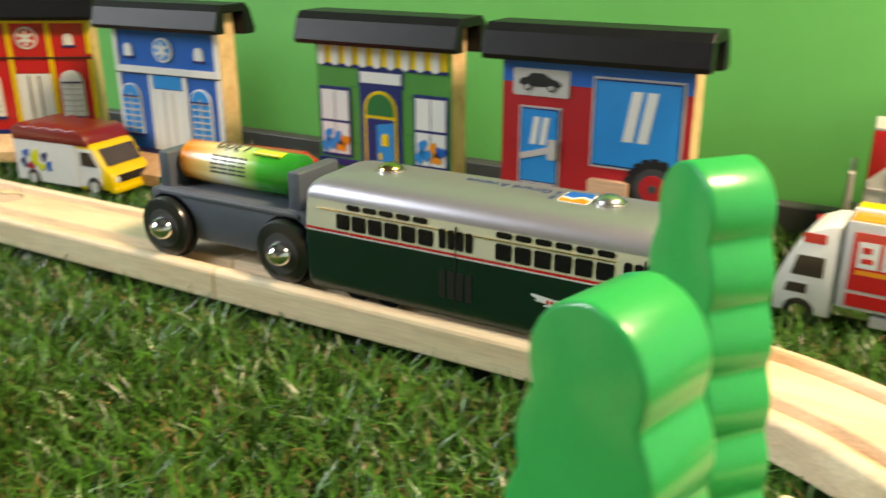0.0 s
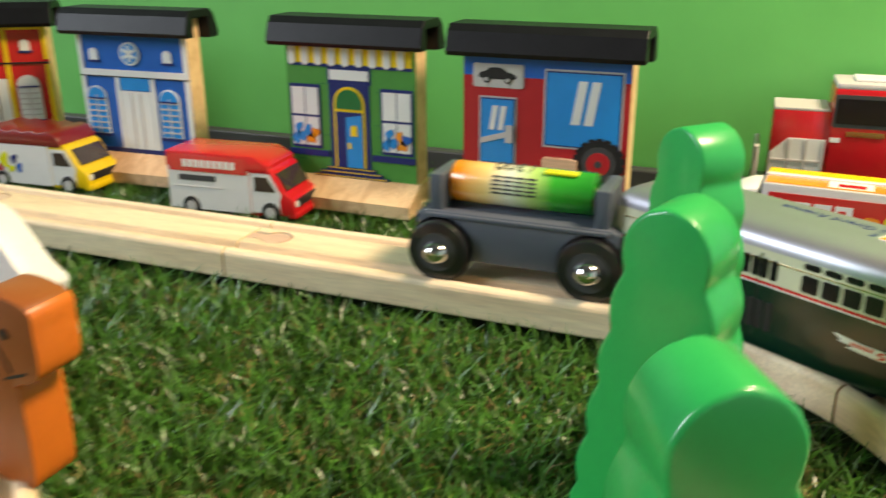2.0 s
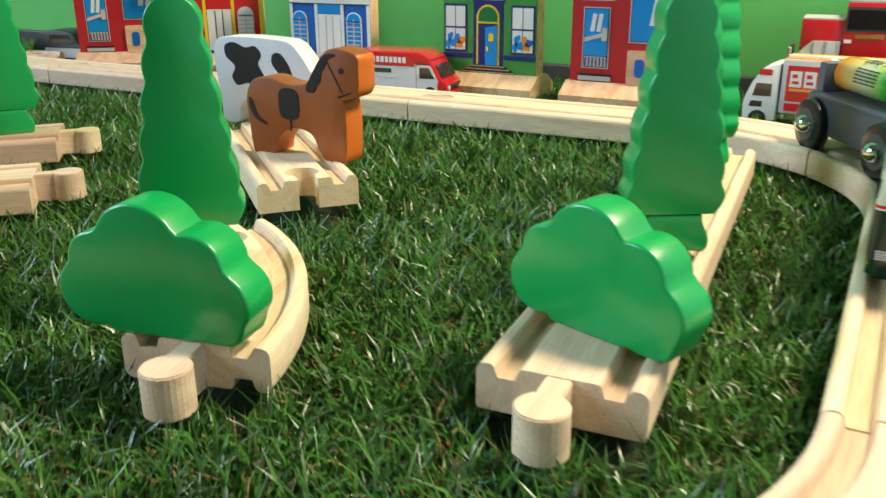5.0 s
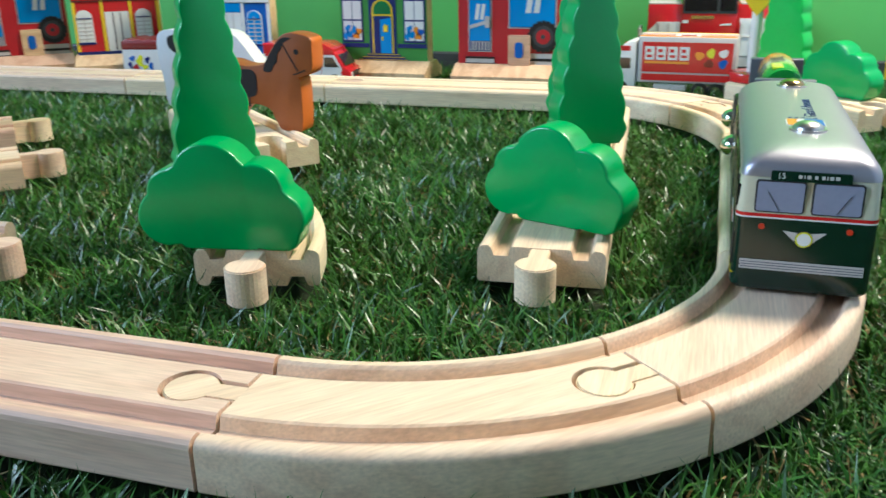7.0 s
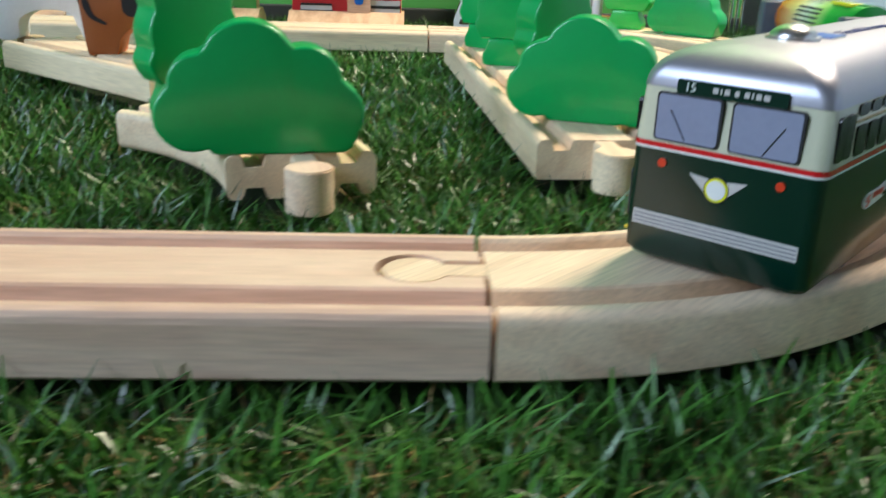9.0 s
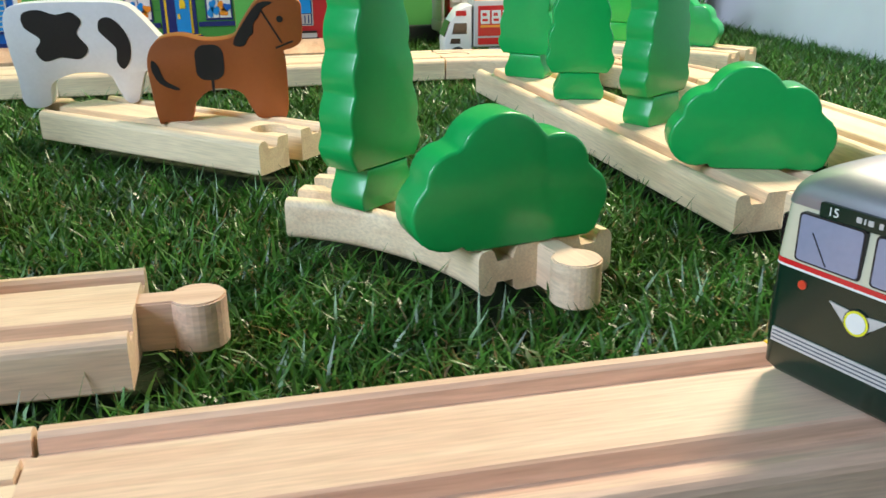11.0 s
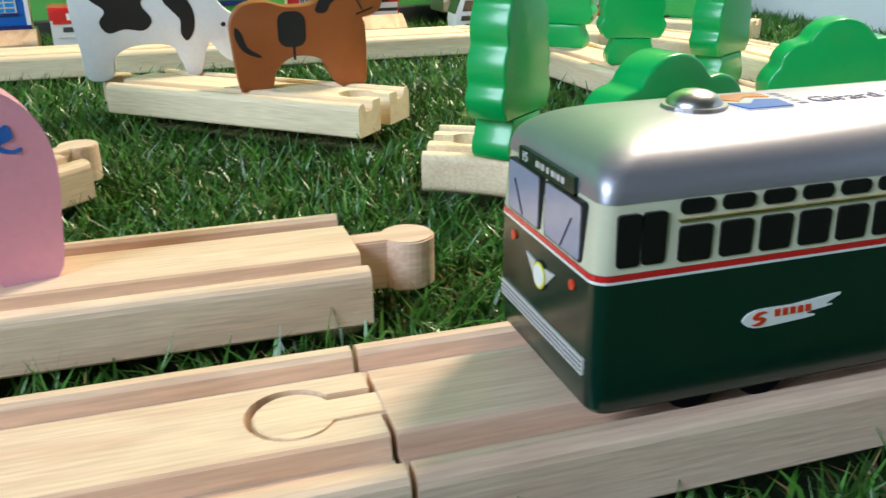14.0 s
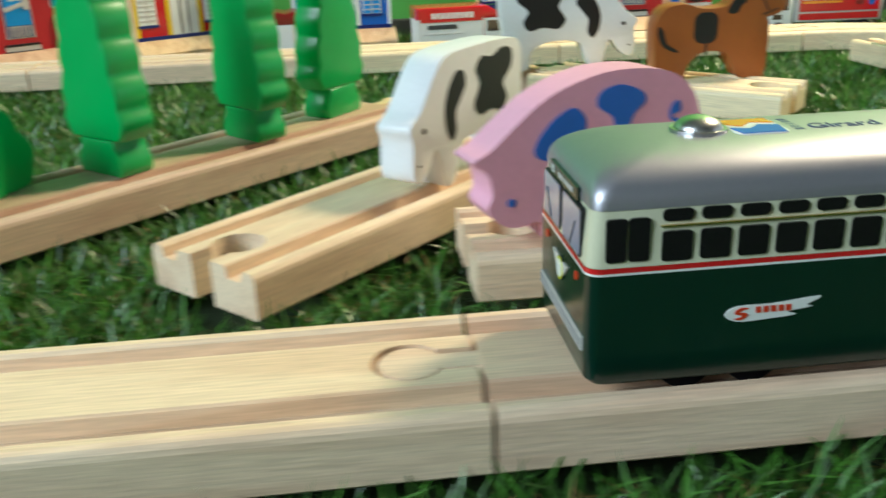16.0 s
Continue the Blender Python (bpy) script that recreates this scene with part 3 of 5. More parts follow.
for x, y, a in PIGS:
    b = animal("toy_pig", PIG, PINK, pose(x, y, 0.012, 0, 0, a), "pink wooden toy pig with blue spots on a track", "toy pig", PIG_SIZE, bevel=0.0)
    for sd in (-1, 1):
        blot("spot", [(0.0040, 0.0245), (0.0065, 0.0272), (0.0105, 0.0258), (0.0140, 0.0225), (0.0155, 0.0190), (0.0130, 0.0172), (0.0085, 0.0175), (0.0068, 0.0200), (0.0045, 0.0220)], PIGBLUE, b, sd, 0.012)
        blot("spot", [(-0.0088, 0.0290), (-0.0040, 0.0308), (0.0005, 0.0298), (0.0015, 0.0270), (-0.0020, 0.0245), (-0.0030, 0.0222), (-0.0058, 0.0218), (-0.0072, 0.0245), (-0.0098, 0.0268)], PIGBLUE, b, sd, 0.012)
        blot("spot", [(-0.0030, 0.0185), (0.0000, 0.0198), (0.0032, 0.0188), (0.0040, 0.0168), (0.0012, 0.0155), (-0.0022, 0.0165)], PIGBLUE, b, sd, 0.012)
        part("eye", disc(0.0009, 0.0003, (0.0205, sd * 0.0061, 0.0095), "y", 10), PIGBLUE, b)
        bm = plate(curve_through([(-0.0165, 0.0255), (-0.0180, 0.0262), (-0.0185, 0.0240), (-0.0165, 0.0232), (-0.0180, 0.0222), (-0.0195, 0.0225), (-0.0190, 0.0216), (-0.0165, 0.0220), (-0.0158, 0.0238)], 3), sd * 0.00602, sd * 0.00620)
        part("tail", bm, PIGBLUE, b)


# ---------- painted house fronts ----------
def slab(name, parent, mat, x0, x1, z0, z1, proud=0.0004, label="", arch=False, r=0.0):
    if arch:
        w, c = (x1 - x0) / 2, (x0 + x1) / 2
        pts = [(x0, z0), (x1, z0)] + [(c + w * math.cos(radians(180 * k / 10)), z1 - w + w * math.sin(radians(180 * k / 10))) for k in range(11)]
    elif r:
        pts = rounded(x0, x1, z0, z1, r)
    else:
        pts = [(x0, z0), (x1, z0), (x1, z1), (x0, z1)]
    return part(name, plate(pts, -proud, 0.0002), mat, parent, label)


def house(x, y, a, w, label, front):
    """Origin below the middle of the front; the front faces -y."""
    b = thing("toy_house", pose(x, y, 0, 0, 0, a), label, "toy house", "painted toy house fronts")
    h = w / 2
    part("board", block(-h, h, 0, 0.0125, 0.010, 0.0872, 0.0006), PLY, b, "plain wooden board edge")
    part("facade", block(-h + 0.0002, h - 0.0002, -0.0003, 0.0006, 0.0115, 0.080), front, b)
    part("stand", plate([(-0.015, 0), (0.027, 0), (0.027, 0.006), (0.0150, 0.0135), (-0.0022, 0.0135), (-0.015, 0.006)], -h - 0.002, h + 0.002), PLY, b, "natural wood stand").matrix_local = pose(0, 0, 0, 0, 0, 90) @ Matrix.Diagonal((1, -1, 1, 1))
    o = h + 0.0060
    prof = [(-0.0070, 0.0780), (-0.0010, 0.0780), (-0.0010, 0.0875), (0.0135, 0.0875), (0.0135, 0.0765), (0.0210, 0.0765), (0.0220, 0.0790), (0.0185, 0.0885), (0.0150, 0.0915), (-0.0025, 0.0915), (-0.0055, 0.0885), (-0.0082, 0.0800)]
    part("roof", plate(prof, -o, o, 0.0005, 2), ROOF, b, "black painted overhanging roof").matrix_local = pose(0, 0, 0, 0, 0, 90) @ Matrix.Diagonal((1, -1, 1, 1))
    return b


def garage(x, y, a, label):
    b = house(x, y, a, 0.076, label, RED)
    slab("fascia", b, BLUE, -0.0375, 0.0375, 0.0690, 0.0800, 0.0006)
    sg = slab("sign", b, LTGREY, -0.0330, -0.0095, 0.0640, 0.0745, 0.0010, "grey sign with a black car shape", r=0.001)
    slab("sign_panel", sg, LTGREY, -0.0322, -0.0103, 0.0648, 0.0737, 0.0012, r=0.001)
    part("car_shape", plate(curve_through([(-0.029, 0.0680), (-0.014, 0.0680), (-0.0135, 0.0700), (-0.017, 0.0712), (-0.020, 0.0728), (-0.025, 0.0728), (-0.027, 0.0712), (-0.0295, 0.0705)], 3), -0.0015, -0.0002), BLACK, sg)
    for wx in (-0.0265, -0.0165):
        part("car_wheel", disc(0.0016, 0.0016, (wx, -0.0010, 0.0676), "y", 16), BLACK, sg)
        part("car_hub", disc(0.0009, 0.0016, (wx, -0.0013, 0.0676), "y", 12), LTGREY, sg)
    wn = slab("window", b, LTGREY, 0.0000, 0.0350, 0.0390, 0.0735, 0.0008, "large blue window with white glints")
    slab("window_edge", wn, NAVY, 0.0008, 0.0342, 0.0398, 0.0727, 0.0010)
    slab("window_pane", wn, SKYBLUE, 0.0014, 0.0336, 0.0404, 0.0721, 0.0012)
    for o in (0.0, 0.0058):
        part("glint", plate([(0.0125 + o, 0.050), (0.0165 + o, 0.050), (0.0195 + o, 0.069), (0.0155 + o, 0.069)], -0.0014, -0.0002), WHITE, wn)
    dr = slab("door", b, LTGREY, -0.0300, -0.0125, 0.0220, 0.0600, 0.0008, "grey framed blue door")
    slab("door_edge", dr, NAVY, -0.0293, -0.0132, 0.0226, 0.0593, 0.0010)
    slab("door_pane", dr, SKYBLUE, -0.0287, -0.0138, 0.0300, 0.0587, 0.0012)
    for o in (0.0, 0.0040):
        part("glint", plate([(-0.0252 + o, 0.045), (-0.0225 + o, 0.045), (-0.0208 + o, 0.056), (-0.0235 + o, 0.056)], -0.0014, -0.0002), WHITE, dr)
    part("push_bar", plate([(-0.0287, 0.0385), (-0.0150, 0.0425), (-0.0150, 0.0450), (-0.0287, 0.0410)], -0.0018, -0.0002), LTGREY, dr)
    slab("push_plate", dr, LTGREY, -0.0172, -0.0138, 0.0395, 0.0475, 0.0022, r=0.0006)
    slab("grille", dr, LTGREY, -0.0285, -0.0140, 0.0232, 0.0295, 0.0013)
    for k in range(6):
        slab("grille_slit", dr, NAVY, -0.0280 + k * 0.0024, -0.0272 + k * 0.0024, 0.0236, 0.0290, 0.0016)
    st = slab("step", b, LTGREY, -0.0320, -0.0105, 0.0135, 0.0175, 0.0010)
    slab("step_top", st, BLACK, -0.0320, -0.0105, 0.0172, 0.0186, 0.0014)
    slab("step_line", st, BLACK, -0.0330, -0.0095, 0.0132, 0.0142, 0.0014)
    pl = slab("number_plate", b, PLY, 0.0005, 0.0165, 0.0130, 0.0345, 0.0035, "raised natural wood plaque with a blue mark", r=0.001)
    slab("mark", pl, BLUE, 0.0055, 0.0115, 0.0185, 0.0295, 0.0041, r=0.0022)
    ty = part("tyre", disc(0.0105, 0.0016, (0.0258, -0.0010, 0.0335), "y", 32), BLACK, b, "painted black tyre with a red hub")
    for k in range(18):
        g = radians(20 * k)
        part("tread", block(-0.0013, 0.0013, -0.0016, -0.0002, 0.0100, 0.0114), BLACK, ty).matrix_local = Matrix.Translation((0.0258, 0, 0.0335)) @ pose(0, 0, 0, 0, 20 * k, 0)
    part("ring", disc(0.0076, 0.0016, (0.0258, -0.0013, 0.0335), "y", 28), DKGREY, ty)
    part("hub", disc(0.0052, 0.0016, (0.0258, -0.0016, 0.0335), "y", 24), RED, ty)
    part("hub_centre", disc(0.0016, 0.0016, (0.0258, -0.0019, 0.0335), "y", 14), DKGREY, ty)
    r = slab("ramp", b, LTGREY, 0.0140, 0.0370, 0.0130, 0.0215, 0.0006)
    slab("ramp_line", r, BLACK, 0.0140, 0.0370, 0.0160, 0.0180, 0.0010)
    return b


def shop(x, y, a, label):
    b = house(x, y, a, 0.070, label, LEAF)
    slab("awning_back", b, YELLOW, -0.0330, 0.0330, 0.0690, 0.0800, 0.0008)
    slab("awning_edge", b, NAVY, -0.0332, 0.0332, 0.0680, 0.0694, 0.0010)
    for k in range(9):
        x0 = -0.0330 + k * 0.00735
        part("awning_stripe", plate([(x0, 0.080), (x0 + 0.0037, 0.080), (x0 + 0.0037, 0.0692), (x0 + 0.0019, 0.0683), (x0, 0.0692)], -0.0014, -0.0003), WHITE, b)
    slab("band", b, NAVY, -0.0120, 0.0115, 0.0600, 0.0685, 0.0006)
    slab("name_panel", b, LAMPWHITE, -0.0108, 0.0103, 0.0620, 0.0668, 0.0010)
    for s0 in (-0.0335, 0.0165):
        wn = slab("window", b, NAVY, s0, s0 + 0.0170, 0.0270, 0.0590, 0.0008, "navy framed shop window with painted goods")
        for i in range(2):
            slab("upper_pane", wn, LAMPWHITE, s0 + 0.0011 + i * 0.0077, s0 + 0.0082 + i * 0.0077, 0.0440, 0.0575, 0.0011)
            slab("lower_pane", wn, LAMPWHITE, s0 + 0.0011 + i * 0.0077, s0 + 0.0082 + i * 0.0077, 0.0285, 0.0428, 0.0011)
        for k, (dx, dz, mt) in enumerate(((0.003, 0.032, SKYBLUE), (0.0065, 0.033, SKYBLUE), (0.0045, 0.037, SKYBLUE), (0.0115, 0.032, CELL_O), (0.0135, 0.035, BLUE if s0 > 0 else CELL_O), (0.0100, 0.036, CELL_O if s0 > 0 else SKYBLUE))):
            o = patch("painted_item", s0 + dx, dz, 0.0021, 0.0028, mt, wn, -1, 0.0024, 0.35, k)
    slab("doorway", b, NAVY, -0.0115, 0.0105, 0.0175, 0.0600, 0.0007)
    dr = slab("door", b, YELLOW, -0.0090, 0.0080, 0.0190, 0.0590, 0.0011, "blue arched door with a yellow surround", arch=True)
    slab("fanlight", dr, DKLEAF, -0.0076, 0.0066, 0.0480, 0.0576, 0.0014, arch=True)
    slab("door_leaf", dr, NAVY, -0.0076, 0.0066, 0.0190, 0.0466, 0.0014)
    part("open_leaf", plate([(-0.0022, 0.0190), (0.0066, 0.0190), (0.0066, 0.0455), (-0.0022, 0.0440)], -0.0017, -0.0004), SKYBLUE, dr)
    slab("bell", dr, YELLOW, 0.0005, 0.0040, 0.0350, 0.0405, 0.0022, arch=True)
    slab("latch", dr, YELLOW, -0.0012, 0.0002, 0.0285, 0.0315, 0.0022)
    for s0, s1 in ((-0.0345, -0.0125), (0.0115, 0.0345)):
        slab("ledge", b, NAVY, s0, s1, 0.0232, 0.0262, 0.0012)
    for k, ww in enumerate((0.0135, 0.0170, 0.0205)):
        st = slab("step", b, NAVY, -ww - 0.0005, ww - 0.0005, 0.0165 - k * 0.0020, 0.0185 - k * 0.0020, 0.0012 + k * 0.0004)
        slab("step_line", st, YELLOW, -ww, ww - 0.001, 0.0180 - k * 0.0020, 0.0184 - k * 0.0020, 0.0015 + k * 0.0004)
    for k in range(14):
        rr = random.Random(k)
        x0 = rr.choice((-0.034, -0.031, -0.016, 0.0135, 0.029, 0.0325)) + rr.uniform(-0.001, 0.001)
        z0 = rr.uniform(0.0145, 0.0640)
        slab("brick_line", b, DKLEAF, x0, x0 + 0.0040, z0, z0 + 0.0004, 0.0006)
    return b


def station(x, y, a, label, base, accent, panel, mark):
    b = house(x, y, a, 0.0695, label, base)
    if accent is YELLOW:
        slab("cornice", b, BLACK, -0.0345, 0.0345, 0.0566, 0.0574, 0.0014)
        slab("frieze", b, YELLOW, -0.0345, 0.0345, 0.0760, 0.0800, 0.0012)
        for s0 in (-0.0125, 0.0100):
            slab("pilaster", b, accent, s0, s0 + 0.0025, 0.0560, 0.0762, 0.0010)
    else:
        slab("cornice", b, accent, -0.0345, 0.0345, 0.0558, 0.0592, 0.0012)
        slab("cornice_line", b, BLACK, -0.0345, 0.0345, 0.0552, 0.0558, 0.0013)
    for s0 in (-0.0345, -0.0125, 0.0100, 0.0320):
        slab("column", b, accent, s0, s0 + 0.0025, 0.0160, 0.0560, 0.0010)
    for s0 in (-0.0345, 0.0320):
        slab("pilaster", b, accent, s0, s0 + 0.0025, 0.0590, 0.0790, 0.0010)
    md = part("medallion", disc(0.0062, 0.0012, (-0.001, -0.0006, 0.0680), "y", 24), mark, b, "round emblem with a star")
    part("medallion_field", disc(0.0052, 0.0012, (-0.001, -0.0008, 0.0680), "y", 24), panel, md)
    for k in range(3):
        part("star_arm", block(-0.0008, 0.0008, -0.0018, -0.0004, -0.0044, 0.0044), mark, md).matrix_local = Matrix.Translation((-0.001, 0, 0.068)) @ pose(0, 0, 0, 0, 60 * k, 0)
    for s0 in (-0.0275, 0.0195):
        slab("bell", b, LAMPWHITE, s0, s0 + 0.0055, 0.0640, 0.0705, 0.0010, arch=True)
        slab("bell_foot", b, NAVY, s0 - 0.001, s0 + 0.0065, 0.0628, 0.0640, 0.0010)
        wn = slab("window", b, LAMPWHITE, s0 - 0.0050, s0 + 0.0080, 0.0235, 0.0500, 0.0010, "arched window with slatted panes", arch=True)
        slab("pane", wn, SKYBLUE if accent is not YELLOW else LAMPWHITE, s0 - 0.0042, s0 + 0.0072, 0.0240, 0.0492, 0.0013, arch=True)
        slab("mullion", wn, LTGREY, s0 + 0.0011, s0 + 0.0019, 0.0240, 0.0450, 0.0015)
        slab("transom", wn, NAVY, s0 - 0.0042, s0 + 0.0072, 0.0428, 0.0436, 0.0018)
        slab("window_foot", wn, NAVY, s0 - 0.0056, s0 + 0.0086, 0.0220, 0.0236, 0.0014)
        for k in range(6):
            slab("glazing_bar", wn, LTGREY, s0 - 0.0042, s0 + 0.0072, 0.0262 + k * 0.0032, 0.0270 + k * 0.0032, 0.0016)
    dr = slab("door", b, LAMPWHITE, -0.0095, 0.0095, 0.0160, 0.0480, 0.0009, "pale double door")
    for k in range(2):
        slab("door_slat", dr, DKGREY if accent is YELLOW else LTGREY, -0.0034 + k * 0.0058, -0.0026 + k * 0.0058, 0.0165, 0.0470, 0.0012)
    slab("lintel", b, panel, -0.0095, 0.0095, 0.0485, 0.0555, 0.0010)
    slab("foot_line", b, NAVY, -0.0345, 0.0345, 0.0135, 0.0160, 0.0012)
    return b


garage(-0.0545, 0.486, 0, "red painted wooden toy garage with a blue window")
shop(-0.1525, 0.4895, 0, "green painted wooden toy shop with a striped awning")
station(-0.2840, 0.491, 3, "blue painted wooden toy station with white columns", BLUE, LAMPWHITE, SKYBLUE, LAMPWHITE)
station(-0.392, 0.492, 31, "red and yellow painted wooden toy fire station", REDPAINT, YELLOW, REDPAINT, LAMPWHITE)
garage(-0.4715, 0.467, 35, "red painted wooden toy garage standing near the board's end")


# ---------- vehicles beside the track ----------
def wheel(parent, x, y, r, w, hub=CHROME, tyre=TYRE):
    t = part("wheel", disc(r, w, (0, 0, 0), "y", 26, w * 0.2), tyre, parent, smooth=True)
    t.matrix_local = pose(x, y, r)
    for sd in (-1, 1):
        part("hub", disc(r * 0.55, w * 0.2, (0, sd * w * 0.45, 0), "y", 18), hub, t)
    return t


def van(x, y, a, low, roofm, cabm, label, brown):
    """Faces +x, length 0.075."""
    b = thing("toy_van", pose(x, y, -0.0030, 0, 0, a) @ Matrix.Diagonal((0.91, 0.97, 0.94, 1)), label, "toy van", "small toy vans")
    bm = plate([(-0.037, 0.004), (0.012, 0.004), (0.012, 0.0275), (-0.037, 0.0275)], -0.0145, 0.0145, 0.0012)
    part("box", bm, low, b, smooth=True)
    bm = plate(curve_through([(0.010, 0.0040), (0.024, 0.0038), (0.036, 0.0040), (0.0375, 0.0075), (0.0362, 0.0135), (0.0320, 0.0165), (0.0255, 0.0265), (0.0205, 0.0285), (0.010, 0.0285)], 3), -0.0140, 0.0140, 0.0014)
    cab = part("cab", bm, cabm, b, smooth=True)
    part("windscreen", block(-0.0001, 0.0003, -0.0118, 0.0118, -0.0052, 0.0052, 0), GLASS, cab).matrix_local = pose(0.0295, 0, 0.0215, 0, -35, 0)
    for sd in (-1, 1):
        part("side_window", plate([(0.0150, 0.0165), (0.0270, 0.0165), (0.0225, 0.0240), (0.0150, 0.0240)], sd * 0.0139, sd * 0.01445), GLASS, cab)
        part("door_panel", plate([(0.0125, 0.0050), (0.0290, 0.0050), (0.0290, 0.0120), (0.0300, 0.0150), (0.0238, 0.0258), (0.0125, 0.0258)], sd * 0.0139, sd * 0.01425), WHITE, cab)
        if brown:
            for k, (px, pz, mt) in enumerate(((-0.021, 0.0175, CELL_Y), (-0.028, 0.0195, BLUE), (-0.0135, 0.0185, NAVY), (-0.025, 0.0125, RED), (-0.0165, 0.0125, CELL_Y), (-0.0305, 0.014, NAVY), (-0.0105, 0.0135, BLUE))):
                patch("painted_figure", px, pz, 0.0035 if k == 0 else 0.0022, 0.0038 if k == 0 else 0.0024, mt, b, sd, 0.0292, 0.4, k)
        else:
            slab2 = plate(rounded(-0.0355, 0.011, 0.0245, 0.0330, 0.0008), sd * 0.0139, sd * 0.0150)
            part("roof_side", slab2, roofm, b)
            for k in range(9):
                part("letter_bar", plate([(-0.027 + k * 0.0036, 0.0268), (-0.0245 + k * 0.0036, 0.0268), (-0.0245 + k * 0.0036, 0.0308), (-0.027 + k * 0.0036, 0.0308)], sd * 0.0150, sd * 0.01525), LAMPWHITE, b)
            part("print_bar", plate([(-0.030, 0.0195), (-0.008, 0.0195), (-0.008, 0.0225), (-0.030, 0.0225)], sd * 0.0144, sd * 0.0148), DKGREY, b)
            part("print_bar", plate([(-0.033, 0.0160), (-0.004, 0.0160), (-0.004, 0.0164), (-0.033, 0.0164)], sd * 0.0144, sd * 0.0148), LTGREY, b)
    part("grille", block(0.0366, 0.0378, -0.0100, 0.0100, 0.0085, 0.0125), BLACK, cab)
    for sd in (-1, 1):
        part("headlight", disc(0.0017, 0.0008, (0.0374, sd * 0.0108, 0.0105), "x", 14), LAMPWHITE, cab)
    part("bumper", block(0.0335, 0.0385, -0.0138, 0.0138, 0.0028, 0.0062, 0.0010), cabm, b, smooth=True)
    if brown:
        prof = [(-0.0375, 0.0265), (0.0215, 0.0270), (0.0215, 0.0300), (0.0180, 0.0345)] + [(0.0180 - k * 0.0055, 0.0345 + (0.0014 if k % 2 else 0)) for k in range(1, 10)] + [(-0.0375, 0.0330)]
        part("roof", plate(prof, -0.0148, 0.0148, 0.0008), roofm, b, "dark red scalloped roof", smooth=True)
    else:
        part("roof", plate([(-0.0375, 0.0262), (0.0235, 0.0262), (0.0235, 0.0300), (0.0150, 0.0345), (-0.0375, 0.0345)], -0.0147, 0.0147, 0.0010), roofm, b, "glossy red box roof", smooth=True)
    for wx in (-0.024, 0.0235):
        for sd in (-1, 1):
            wheel(b, wx, sd * 0.0128, 0.0055, 0.0042, LTGREY)
    return b


van(-0.2020, 0.4665, 5, WHITE, REDPAINT, REDPAINT, "red and white toy delivery van parked behind the track", False)
van(-0.3285, 0.4680, 4, WHITE, DARKRED, YELLOW, "yellow and white toy van with a dark red roof", True)


